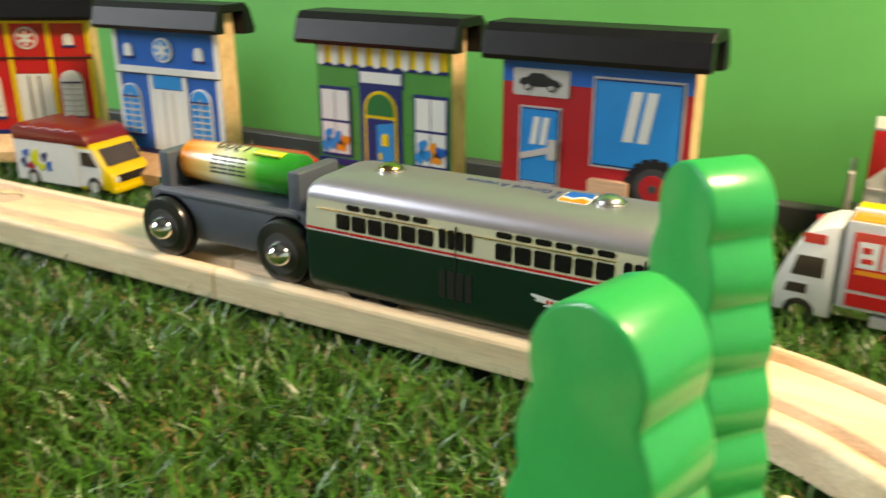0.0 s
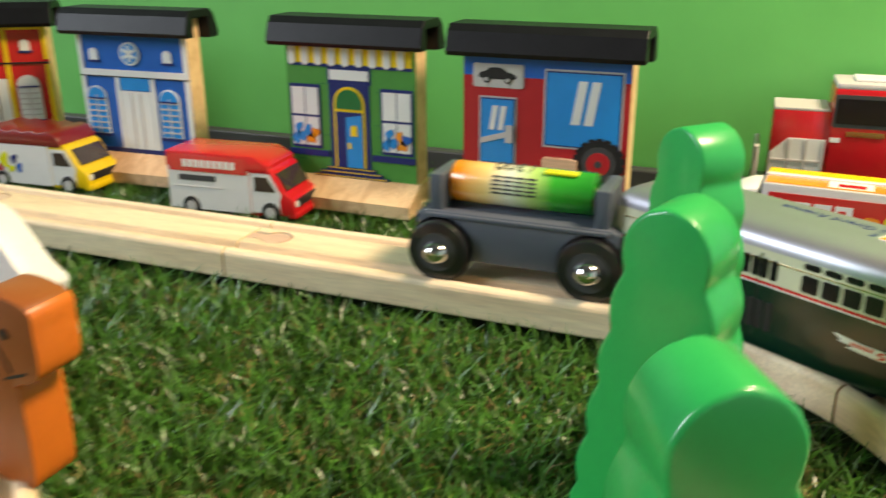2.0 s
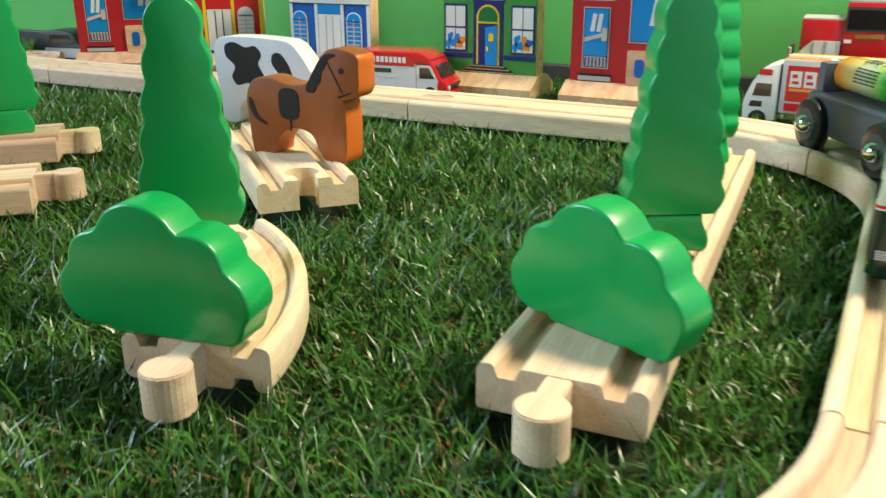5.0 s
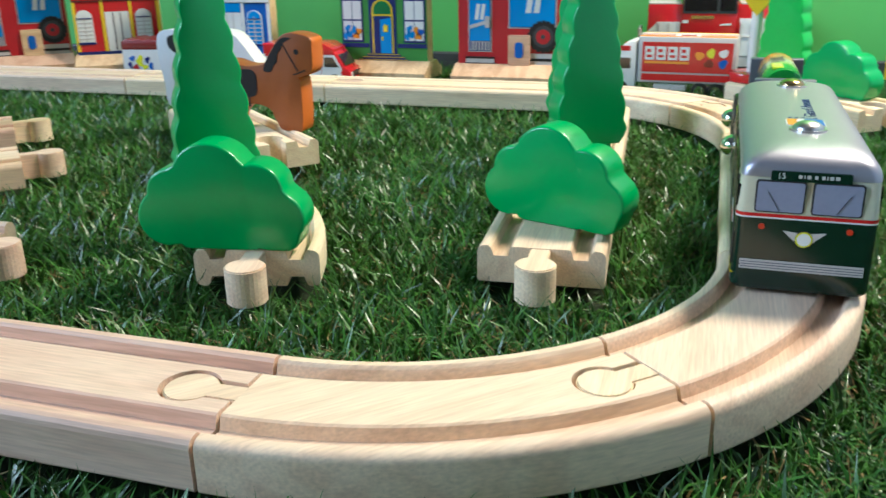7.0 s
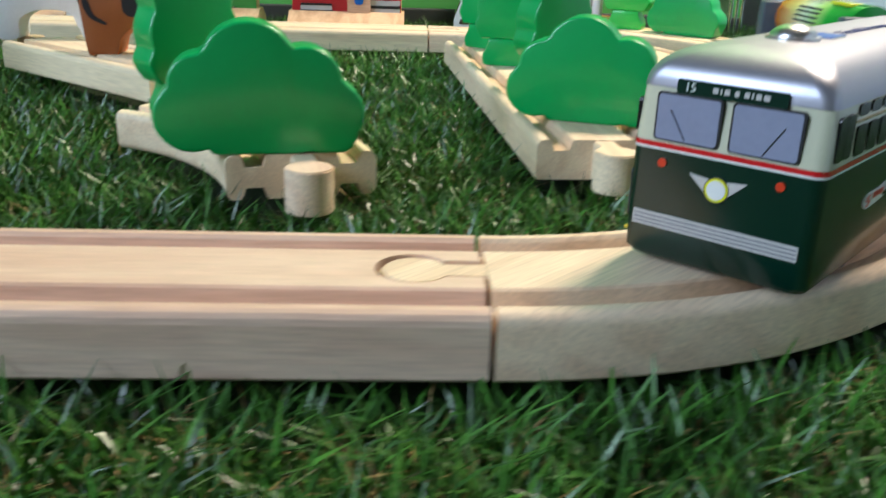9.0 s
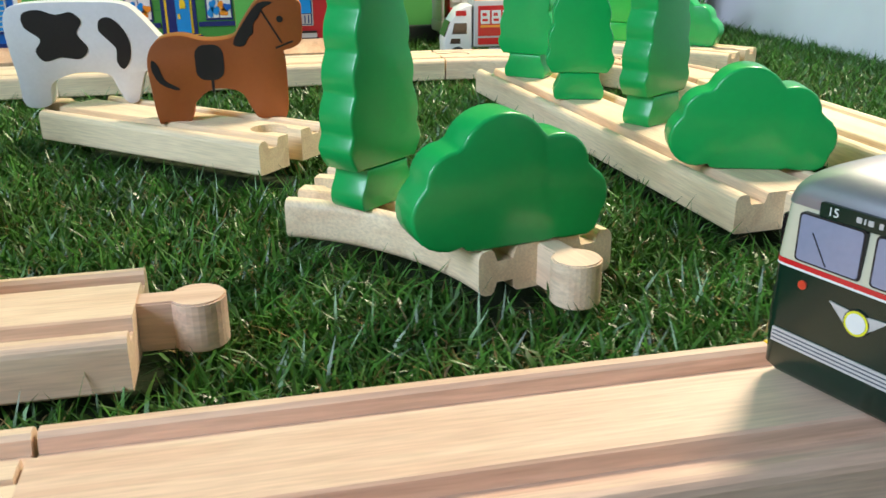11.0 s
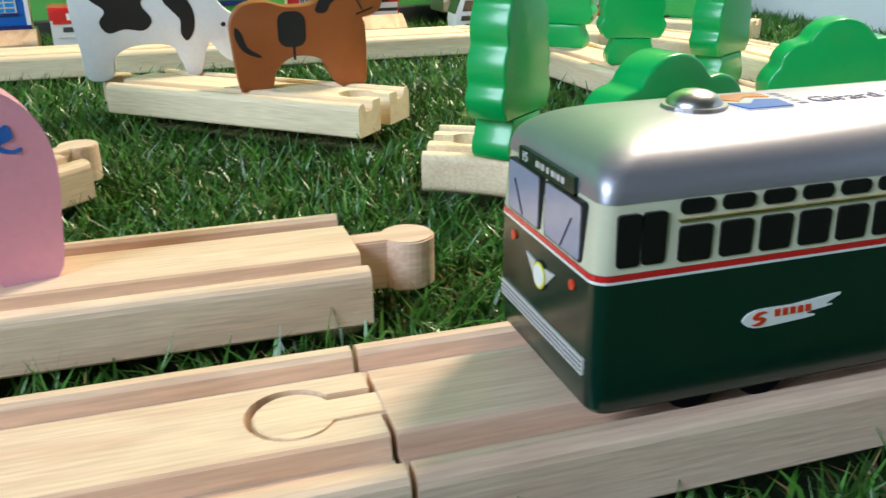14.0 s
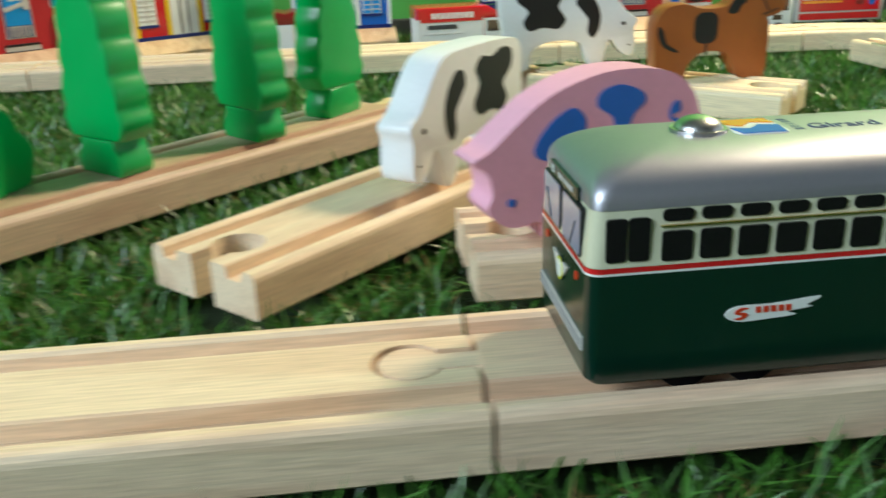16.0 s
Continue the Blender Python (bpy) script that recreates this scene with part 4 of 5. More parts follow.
def truck(x, y, a):
    """Faces -x, length 0.094."""
    b = thing("toy_truck", pose(x, y, -0.0035, 0, 0, a), "red and white toy box truck with silver trim", "toy truck")
    b.scale = (0.9, 0.87, 0.85)
    part("chassis", block(-0.040, 0.047, -0.0100, 0.0100, 0.0060, 0.0110, 0.0006), CHROME, b)
    part("side_guard", block(-0.012, 0.012, -0.0132, 0.0132, 0.0050, 0.0095, 0.0006), LTGREY, b)
    bm = plate([(-0.0465, 0.0050), (-0.026, 0.0050), (-0.026, 0.0435), (-0.0300, 0.0432), (-0.0355, 0.0405), (-0.0395, 0.0350), (-0.0425, 0.0300), (-0.0460, 0.0205), (-0.0470, 0.0150)], -0.0132, 0.0132, 0.0012)
    cab = part("cab", bm, WHITE, b, smooth=True)
    part("windscreen", block(-0.0003, 0.0003, -0.0112, 0.0112, -0.0062, 0.0062), GLASS, cab).matrix_local = pose(-0.0448, 0, 0.0252, 0, 20, 0)
    for sd in (-1, 1):
        part("side_window", plate([(-0.0415, 0.0215), (-0.0300, 0.0215), (-0.0300, 0.0300), (-0.0395, 0.0300)], sd * 0.0131, sd * 0.0135), GLASS, cab)
        part("lower_window", plate([(-0.0430, 0.0140), (-0.0350, 0.0140), (-0.0350, 0.0180), (-0.0420, 0.0180)], sd * 0.0131, sd * 0.0135), GLASS, cab)
        part("roof_mark", plate(rounded(-0.0385, -0.0305, 0.0355, 0.0395, 0.0005), sd * 0.0131, sd * 0.0135), REDPAINT, cab)
    box = part("cargo_box", block(-0.0245, 0.047, -0.0135, 0.0135, 0.0110, 0.0470, 0.0010), LTGREY, b, "silver framed cargo box", smooth=True)
    part("box_roof", block(-0.0235, 0.046, -0.0125, 0.0125, 0.0462, 0.0476, 0.0004), CELL_O, box, "yellow to red printed roof")
    part("roof_band", block(-0.0235, 0.046, 0.0030, 0.0125, 0.0465, 0.0479, 0.0003), YELLOW, box)
    part("roof_rail", block(-0.0240, 0.0465, -0.0015, 0.0015, 0.0465, 0.0486, 0.0003), LAMPWHITE, box)
    part("roof_fade", block(0.002, 0.020, -0.0120, -0.0020, 0.0466, 0.0478, 0.0003), WHITE, box)
    part("roof_label", block(0.006, 0.017, -0.0110, -0.0070, 0.0467, 0.0482), REDPAINT, box)
    for sd in (-1, 1):
        side = part("red_panel", plate(rounded(-0.0215, 0.0440, 0.0195, 0.0430, 0.0006), sd * 0.0134, sd * 0.0139), REDPAINT, box)
        for k in range(4):
            part("letter_bar", plate([(-0.0195 + k * 0.0085, 0.0290), (-0.0125 + k * 0.0085, 0.0290), (-0.0125 + k * 0.0085, 0.0395), (-0.0195 + k * 0.0085, 0.0395)], sd * 0.0138, sd * 0.0141), LAMPWHITE, side)
            part("letter_core", plate([(-0.0182 + k * 0.0085, 0.0310), (-0.0140 + k * 0.0085, 0.0310), (-0.0140 + k * 0.0085, 0.0330), (-0.0182 + k * 0.0085, 0.0330)], sd * 0.0140, sd * 0.0143), REDPAINT, side)
            part("letter_core", plate([(-0.0182 + k * 0.0085, 0.0350), (-0.0150 + k * 0.0085, 0.0350), (-0.0150 + k * 0.0085, 0.0375), (-0.0182 + k * 0.0085, 0.0375)], sd * 0.0140, sd * 0.0143), REDPAINT, side)
        part("caption_bar", plate([(-0.0195, 0.0262), (0.0130, 0.0262), (0.0130, 0.0280), (-0.0195, 0.0280)], sd * 0.0138, sd * 0.0141), CELL_O, side)
        for k, (px, pz, mt) in enumerate(((0.0285, 0.0350, CELL_Y), (0.0375, 0.0350, LAMPWHITE), (0.0375, 0.0270, BLUE), (0.0275, 0.0270, DARKRED), (0.0205, 0.0330, CELL_O))):
            patch("printed_patch", px, pz, 0.0030, 0.0034, mt, side, sd, 0.0278, 0.2, k)
        part("lower_panel", plate(rounded(-0.0215, 0.0440, 0.0128, 0.0180, 0.0005), sd * 0.0134, sd * 0.0139), REDPAINT, box)
        for wx in (-0.037, 0.022, 0.0335):
            wheel(b, wx, sd * 0.0112, 0.0060, 0.0045)
    return b


truck(0.0625, 0.481, -3)


def locomotive(x, y, a):
    b = thing("toy_locomotive", pose(x, y, 0, 0, 0, a), "large red and grey toy diesel locomotive", "toy locomotive")
    b.scale = (0.84, 0.9, 0.87)
    part("frame", block(-0.062, 0.062, -0.016, 0.016, 0.008, 0.018, 0.001), LTGREY, b)
    for sx in (-1, 1):
        part("hood", block(sx * 0.0225, sx * 0.0535, -0.014, 0.014, 0.018, 0.0600, 0.0012), REDPAINT, b, smooth=True)
        part("hood_top", block(sx * 0.0250, sx * 0.0532, -0.0137, 0.0137, 0.0596, 0.0612, 0.0004), LTGREY, b)
        for sd in (-1, 1):
            rp = part("railing_panel", plate([(sx * 0.0255, 0.018), (sx * 0.0535, 0.018), (sx * 0.0535, 0.0370), (sx * 0.0445, 0.0455), (sx * 0.0255, 0.0455)], sd * 0.0155, sd * 0.0164), LAMPWHITE, b)
            for k in range(4):
                g = sx * (0.0262 + 0.0088 * k)
                part("railing_post", plate([(g - 0.0006, 0.018), (g + 0.0006, 0.018), (g + 0.0006, 0.0375 if k == 3 else 0.0450), (g - 0.0006, 0.0375 if k == 3 else 0.0450)], sd * 0.0163, sd * 0.0170), LTGREY, rp)
            part("railing_bar", plate([(sx * 0.0255, 0.0330), (sx * 0.0532, 0.0330), (sx * 0.0532, 0.0340), (sx * 0.0255, 0.0340)], sd * 0.0163, sd * 0.0170), LTGREY, rp)
        part("end_rail", block(sx * 0.0585, sx * 0.0615, -0.015, 0.015, 0.018, 0.0400, 0.0008), LTGREY, b)
        for k in range(2):
            for sd in (-1, 1):
                wheel(b, sx * (0.030 + 0.02 * k), sd * 0.011, 0.0085, 0.005, DKGREY)
    cab = part("cab", block(-0.0240, 0.0225, -0.0155, 0.0155, 0.018, 0.0725, 0.0015), REDPAINT, b, "tall red cab", smooth=True)
    part("cab_roof", block(-0.0235, 0.0220, -0.015, 0.015, 0.0720, 0.0752, 0.001), LTGREY, cab, smooth=True)
    part("roof_fan", block(-0.014, 0.008, -0.008, 0.008, 0.0752, 0.0768, 0.0005), WHITE, cab)
    for sd in (-1, 1):
        part("window_band", plate(rounded(-0.0236, 0.0221, 0.0525, 0.0695, 0.0010), sd * 0.0154, sd * 0.0160), DKGREY, cab)
        part("side_pane", plate(rounded(-0.0222, 0.0050, 0.0545, 0.0675, 0.0008), sd * 0.0158, sd * 0.0163), PANE, cab)
        part("side_pane", plate(rounded(0.0075, 0.0208, 0.0545, 0.0675, 0.0008), sd * 0.0158, sd * 0.0163), PANE, cab)
        part("number_bar", plate([(-0.0160, 0.0480), (0.0030, 0.0480), (0.0030, 0.0507), (-0.0160, 0.0507)], sd * 0.0154, sd * 0.0161), BRASS, cab)
        part("letter_bar", plate([(-0.0235, 0.0445), (-0.0185, 0.0445), (-0.0185, 0.0470), (-0.0235, 0.0470)], sd * 0.0154, sd * 0.0158), LAMPWHITE, cab)
        part("letter_bar", plate([(0.008, 0.0425), (0.018, 0.0430), (0.018, 0.0445), (0.010, 0.0440)], sd * 0.0154, sd * 0.0158), LAMPWHITE, cab)
        part("name_bar", plate([(0.025, 0.0450), (0.050, 0.0450), (0.050, 0.0485), (0.025, 0.0485)], sd * 0.0139, sd * 0.0143), LAMPWHITE, b)
    return b


locomotive(0.0835, 0.557, 3)

# warning sign on its red foot
sg = thing("warning_sign", pose(0.1135, 0.449, 0.012, 0, 0, -12), "yellow diamond crossing sign on a white post with red foot", "toy sign")
part("foot", disc(0.0140, 0.006, (0, 0, 0.003), "z", 36, 0.001), REDPAINT, sg, "round red foot", smooth=True)
part("post", disc(0.0034, 0.038, (0, 0, 0.024), "z", 20), WHITE, sg, smooth=True)
d = part("plate", plate([(0, -0.0205), (0.0170, 0), (0, 0.0205), (-0.0170, 0)], -0.0035, 0.0035, 0.0008), YELLOW, sg, "thick yellow diamond board", smooth=True)
d.matrix_local = pose(0, 0, 0.0610)
bm = plate(curve_through([(-0.001, 0.012), (0.0012, 0.012), (0.0028, 0.007), (0.0018, 0.0005), (0.0045, -0.0062), (0.0030, -0.0066), (0.0, -0.001), (-0.0030, -0.0066), (-0.0046, -0.0060), (-0.0020, 0.0015), (-0.0042, 0.0042)], 3), -0.0039, -0.0030)
part("black_shape", bm, BLACK, d)
for k, (z, w) in enumerate(((-0.0005, 0.0095), (-0.0085, 0.0060))):
    part("black_bar", block(-w, w, -0.0039, -0.0030, z - 0.0005, z + 0.0005), BLACK, d)

# things at the far ends of the board
g = thing("metal_gate", pose(0.225, 0.535, 0, 0, 0, -10), "grey metal toy gate with a yellow panel", "toy gate")
part("panel", block(-0.014, 0.008, -0.004, 0.004, 0.0, 0.034, 0.0006), CHROME, g)
part("yellow_panel", block(-0.020, -0.014, -0.004, 0.004, 0.002, 0.026, 0.0004), YELLOW, g)
for k in range(3):
    part("rib", block(0.0085 + k * 0.004, 0.0105 + k * 0.004, -0.005, 0.005, 0.0, 0.036, 0.0004), CHROME, g)
c = thing("toy_car", pose(-0.545, 0.475, 0, 0, 0, 10), "dark toy car with a white lower body", "toy car")
part("body", plate(curve_through([(-0.030, 0.004), (0.030, 0.004), (0.033, 0.009), (0.030, 0.015), (0.016, 0.017), (0.008, 0.026), (-0.018, 0.027), (-0.031, 0.017)], 4), -0.013, 0.013, 0.0012), DKGREY, c, smooth=True)
part("door_panel", plate(rounded(-0.020, 0.028, 0.005, 0.013, 0.001), -0.0136, -0.0128), WHITE, c)
part("side_window", plate([(-0.015, 0.0170), (0.010, 0.0170), (0.005, 0.0240), (-0.013, 0.0240)], -0.0134, -0.0128), GLASS, c)
for wx in (-0.019, 0.019):
    for sd in (-1, 1):
        wheel(c, wx, sd * 0.0115, 0.0058, 0.004)
f = part("toy_figure", dome(0.0055, 0.0075, (0, 0, 0.0085)), NAVY, smooth=True)
f.matrix_world = pose(-0.592, 0.452, 0.016)
tagged(f, "small plain dark blue toy peg figure", "toy figure")


# ---------- the trolley and the battery wagon ----------
TL, TWD = 0.121, 0.0340


def ring(a, b, z, rc, n=5):
    pts = []
    for sx, sy, a0 in ((1, -1, -90), (1, 1, 0), (-1, 1, 90), (-1, -1, 180)):
        for k in range(n + 1):
            g = radians(a0 + 90 * k / n)
            pts.append((sx * (a - rc) + rc * math.cos(g), sy * (b - rc) + rc * math.sin(g), z))
    return pts


def loft(rings, cap0=True, cap1=True):
    bm = bmesh.new()
    vs = [[bm.verts.new(p) for p in r] for r in rings]
    for r0, r1 in zip(vs, vs[1:]):
        for i in range(len(r0)):
            bm.faces.new((r0[i], r0[(i + 1) % len(r0)], r1[(i + 1) % len(r0)], r1[i]))
    if cap0:
        bm.faces.new(vs[0])
    if cap1:
        bm.faces.new(vs[-1])
    return bm


def trolley():
    b = thing("toy_trolley", pose(0, YB, 0), "green and cream tin toy trolley with a silver roof", "toy trolley")
    A, B, rc = TL / 2, TWD / 2, 0.0024
    bm = loft([ring(A - 0.0013, B - 0.0008, 0.0122, rc), ring(A - 0.0003, B, 0.0134, rc), ring(A, B, 0.0180, rc), ring(A, B, 0.0322, rc)], cap1=False)
    part("lower_body", bm, CARGREEN, b, "glossy deep green lower body", smooth=True)
    part("white_line", loft([ring(A + 0.0001, B + 0.0001, 0.0322, rc), ring(A + 0.0001, B + 0.0001, 0.0326, rc)], False, False), LAMPWHITE, b)
    part("belt_stripe", loft([ring(A + 0.0001, B + 0.0001, 0.0326, rc), ring(A + 0.0001, B + 0.0001, 0.0335, rc)], False, False), REDPAINT, b, "thin red stripe")
    part("upper_body", loft([ring(A, B, 0.0335, rc), ring(A - 0.0008, B - 0.0004, 0.0432, rc)], False, False), CREAM, b, "cream upper body", smooth=True)
    rings = []
    for k in range(13):
        g = radians(90 * k / 12)
        rings.append(ring(A - 0.0006 - 0.016 * (1 - math.cos(g)) ** 1.3, (B - 0.0003) * (0.10 + 0.90 * math.cos(g) ** 0.75) if k < 12 else (B - 0.0003) * 0.10, 0.0430 + 0.0078 * math.sin(g) ** 0.9, min(rc + 0.005 * k / 12, B * 0.09 if k == 12 else 99) if k in (12,) else min(rc + 0.004 * k / 12, (B - 0.0003) * (0.10 + 0.90 * math.cos(g) ** 0.75) * 0.95)))
    part("roof", loft(rings, False, True), SILVER, b, "rounded silver roof", smooth=True)
    for sx in (-1, 1):
        d = part("roof_dome", dome(0.0042, 0.0024, (sx * 0.037, 0, 0.0510)), BRASS if sx < 0 else DOME, b, "small round metal dome", smooth=True)
        part("dome_rim", disc(0.0048, 0.0008, (sx * 0.037, 0, 0.0509), "z", 22), DOME, d)
    def side(name, x0, x1, z0, z1, mat, sd, proud=0.0002, r=0.0006):
        return part(name, plate(rounded(x0, x1, z0, z1, min(r, (z1 - z0) * 0.45, (x1 - x0) * 0.45), 3), sd * (B - 0.0008), sd * (B + proud)), mat, b)
    # left side: cab window and a long row of windows
    s = 1
    for k in range(2):
        side("cab_window", A - 0.0098 + k * 0.0037, A - 0.0064 + k * 0.0037, 0.0345, 0.0417, PANE, s)
    for k in range(15):
        side("window", A - 0.0168 - k * 0.0063, A - 0.0118 - k * 0.0063, 0.0342, 0.0392, PANE, s)
        side("upper_window", A - 0.0168 - k * 0.0063, A - 0.0118 - k * 0.0063, 0.0408, 0.0428, PANE, s, 0.0000, 0.0008)
    side("gold_line", -A + 0.006, A - 0.0115, 0.0399, 0.0402, BRASS, s)
    # right side: two folding doors and two rows of windows
    s = -1
    for x0 in (A - 0.0130, -0.0095):
        for k in range(4):
            side("door_window", x0 + k * 0.0030 + 0.0002, x0 + k * 0.0030 + 0.0024, 0.0345, 0.0405, PANE, s)
            side("door_panel", x0 + k * 0.0030 + 0.0002, x0 + k * 0.0030 + 0.0024, 0.0185, 0.0275, BLACK, s)
        side("door_edge", x0 + 0.0057, x0 + 0.0060, 0.0160, 0.0418, BLACK, s)
    side("gold_line", -A + 0.006, A - 0.015, 0.0399, 0.0402, BRASS, s)
    side("step_line", A - 0.0140, A - 0.0010, 0.0162, 0.0166, YELLOW, s)
    for k in range(6):
        x0 = A - 0.0205 - k * 0.0061
        side("window", x0, x0 + 0.0050, 0.0342, 0.0392, PANE, s)
        side("upper_window", x0, x0 + 0.0050, 0.0409, 0.0427, PANE, s, 0.0000, 0.0008)
        x1 = -0.0165 - k * 0.0061
        side("window", x1, x1 + 0.0050, 0.0342, 0.0392, PANE, s)
        if k < 5:
            side("upper_window", x1 - 0.002, x1 + 0.003, 0.0409, 0.0427, PANE, s, 0.0000, 0.0008)
    # winged emblem on both sides
    for s in (-1, 1):
        cx = A - 0.030
        q = [(0.0085, 0.0014), (0.0060, 0.0032), (-0.0020, 0.0033), (-0.0120, 0.0042), (-0.0090, 0.0024), (-0.0105, 0.0020), (-0.0050, 0.0012), (-0.0070, 0.0004), (0.0010, -0.0002), (0.0060, -0.0002)]
        e = part("emblem", plate(curve_through([(cx + 0.8 * u, 0.0226 + 0.8 * v) for u, v in q], 3), s * (B - 0.001), s * (B + 0.0002)), LAMPWHITE, b, "white winged emblem")
        for fl in (1, -1):
            hook = [(-0.0014, 0.0002), (-0.0008, 0.0010), (0.0004, 0.0013), (0.0015, 0.0010), (0.0004, 0.0008), (-0.0003, 0.0003), (0.0003, -0.0002), (-0.0006, -0.0002)]
            part("emblem_mark", plate(curve_through([(cx + 0.0040 - s * fl * 0.85 * u, 0.0238 + fl * 0.85 * v) for u, v in hook], 3), s * (B + 0.0001), s * (B + 0.0003)), MARKER, e)
        for k in range(5):
            part("letter_bar", plate([(cx - 0.0046 + k * 0.0013, 0.0238), (cx - 0.0037 + k * 0.0013, 0.0238), (cx - 0.0036 + k * 0.0013, 0.0249), (cx - 0.0045 + k * 0.0013, 0.0249)], s * (B + 0.0001), s * (B + 0.0003)), MARKER, e)
        for cx in (-0.036, 0.036):
            part("bogie", block(cx - 0.011, cx + 0.011, s * (B - 0.004), s * (B - 0.0006), 0.0122, 0.0150, 0.0010), BLACK, b, "dark bogie cover")
    # front and rear ends
    for sx in (-1, 1):
        def face(name, x0, x1, z0, z1, mat, proud=0.0003, r=0.0005, lean=0.0):
            o = part(name, plate(rounded(x0, x1, z0, z1, r, 3), -proud + lean, 0.0010 + lean), mat, b)
            o.matrix_local = pose(sx * A, 0, 0, 0, 0, 90 * sx)
            return o
        for s in (-1, 1):
            face("windscreen_frame", s * 0.0068 - 0.0060, s * 0.0068 + 0.0060, 0.0339, 0.0423, BLACK, 0.0002, 0.0007)
            face("windscreen", s * 0.0068 - 0.0056, s * 0.0068 + 0.0056, 0.0342, 0.0420, WINDSCREEN, 0.0003, 0.0006)
            o = part("wiper", block(-0.00006, 0.00006, -0.0005, -0.0002, 0, 0.0058), BLACK, b)
            o.matrix_local = pose(sx * A, 0, 0, 0, 0, 90 * sx) @ pose(s * 0.0068, 0, 0.0345, 0, s * 32, 0)
            o = part("marker_light", disc(0.0008, 0.0006, (s * 0.0105, 0, 0.0300), "y", 12), MARKER, b)
            o.matrix_local = pose(sx * A, 0, 0, 0, 0, 90 * sx)
            o = part("wing", plate([(s * 0.0012, 0.0288), (s * 0.0052, 0.0292), (s * 0.0014, 0.0258)], -0.0003, 0.001), LTGREY, b)
            o.matrix_local = pose(sx * A, 0, 0, 0, 0, 90 * sx)
        for r, mt, pr in ((0.0023, BLACK, 0.0006), (0.0021, CELL_Y, 0.0008), (0.0017, LAMPWHITE, 0.0010)):
            o = part("headlight", disc(r, pr, (0, 0, 0.0272), "y", 20), mt, b)
            o.matrix_local = pose(sx * A, 0, 0, 0, 0, 90 * sx)
        face("bumper_band", -0.0150, 0.0150, 0.0182, 0.0208, LTGREY, 0.0003, 0.0002)
        for k in range(3):
            face("bumper_line", -0.0148, 0.0148, 0.0187 + k * 0.0007, 0.0189 + k * 0.0007, GREY, 0.0004, 0.00008)
        o = face("destination_board", -0.0095, 0.0095, 0.0423, 0.0448, DKLEAF if sx < 0 else CARGREEN, 0.0003, 0.0004, 0.0003)
        lettering("15", 0.0021, pose(sx * (A + 0.0001), 0, 0.04355) @ pose(0, 0, 0, 0, 0, 90 * sx) @ pose(-0.0070, 0, 0, 90), LAMPWHITE, b, "route_number")
        for x0, x1 in ((-0.0030, -0.0021), (-0.0017, -0.0014), (-0.0010, -0.0001), (0.0008, 0.0015), (0.0024, 0.0032), (0.0036, 0.0039), (0.0043, 0.0052), (0.0056, 0.0066)):
            face("letter_bar", x0, x1, 0.04315, 0.04405, LTGREY, 0.0004, 0.0001, 0.0003)
    # roof print
    lettering("PCC Trolley", 0.0036, pose(0.004, 0.0075, 0.0500, 0, 0, 180), GREY, b, "roof_lettering")
    lettering("Girard Avenue", 0.0048, pose(0.004, 0.0022, 0.05085, 0, 0, 180), NAVY, b, "roof_lettering")
    em = part("roof_emblem", plate(rounded(0.0225, 0.0320, -0.0052, 0.0052, 0.0016), 0.0495, 0.05085), LAMPWHITE, b, "white roof emblem in blue and orange")
    em.matrix_local = Matrix(((1, 0, 0, 0), (0, 0, 1, 0), (0, 1, 0, 0), (0, 0, 0, 1)))
    part("roof_emblem_blue", plate([(0.0228, 0.0002), (0.0262, -0.0006), (0.0285, 0.0018), (0.0316, 0.0006), (0.0310, 0.0048), (0.0234, 0.0048)], 0.0496, 0.0510), BLUE, em)
    part("roof_emblem_orange", plate([(0.0232, -0.0048), (0.0312, -0.0048), (0.0316, -0.0018), (0.0290, -0.0002), (0.0266, -0.0026), (0.0228, -0.0016)], 0.0496, 0.0510), CELL_O, em)
    for k in range(5):
        part("letter_bar", block(0.0196, 0.0212, -0.0042 + k * 0.0017, -0.0031 + k * 0.0017, 0.0495, 0.0508), NAVY, b)
    for x in (-0.042, -0.030, 0.030, 0.042):
        for s in (-1, 1):
            part("wheel", disc(0.0050, 0.0030, (x, s * 0.0126, 0.0138), "y", 22, 0.0004), TYRE, b, smooth=True)
    return b


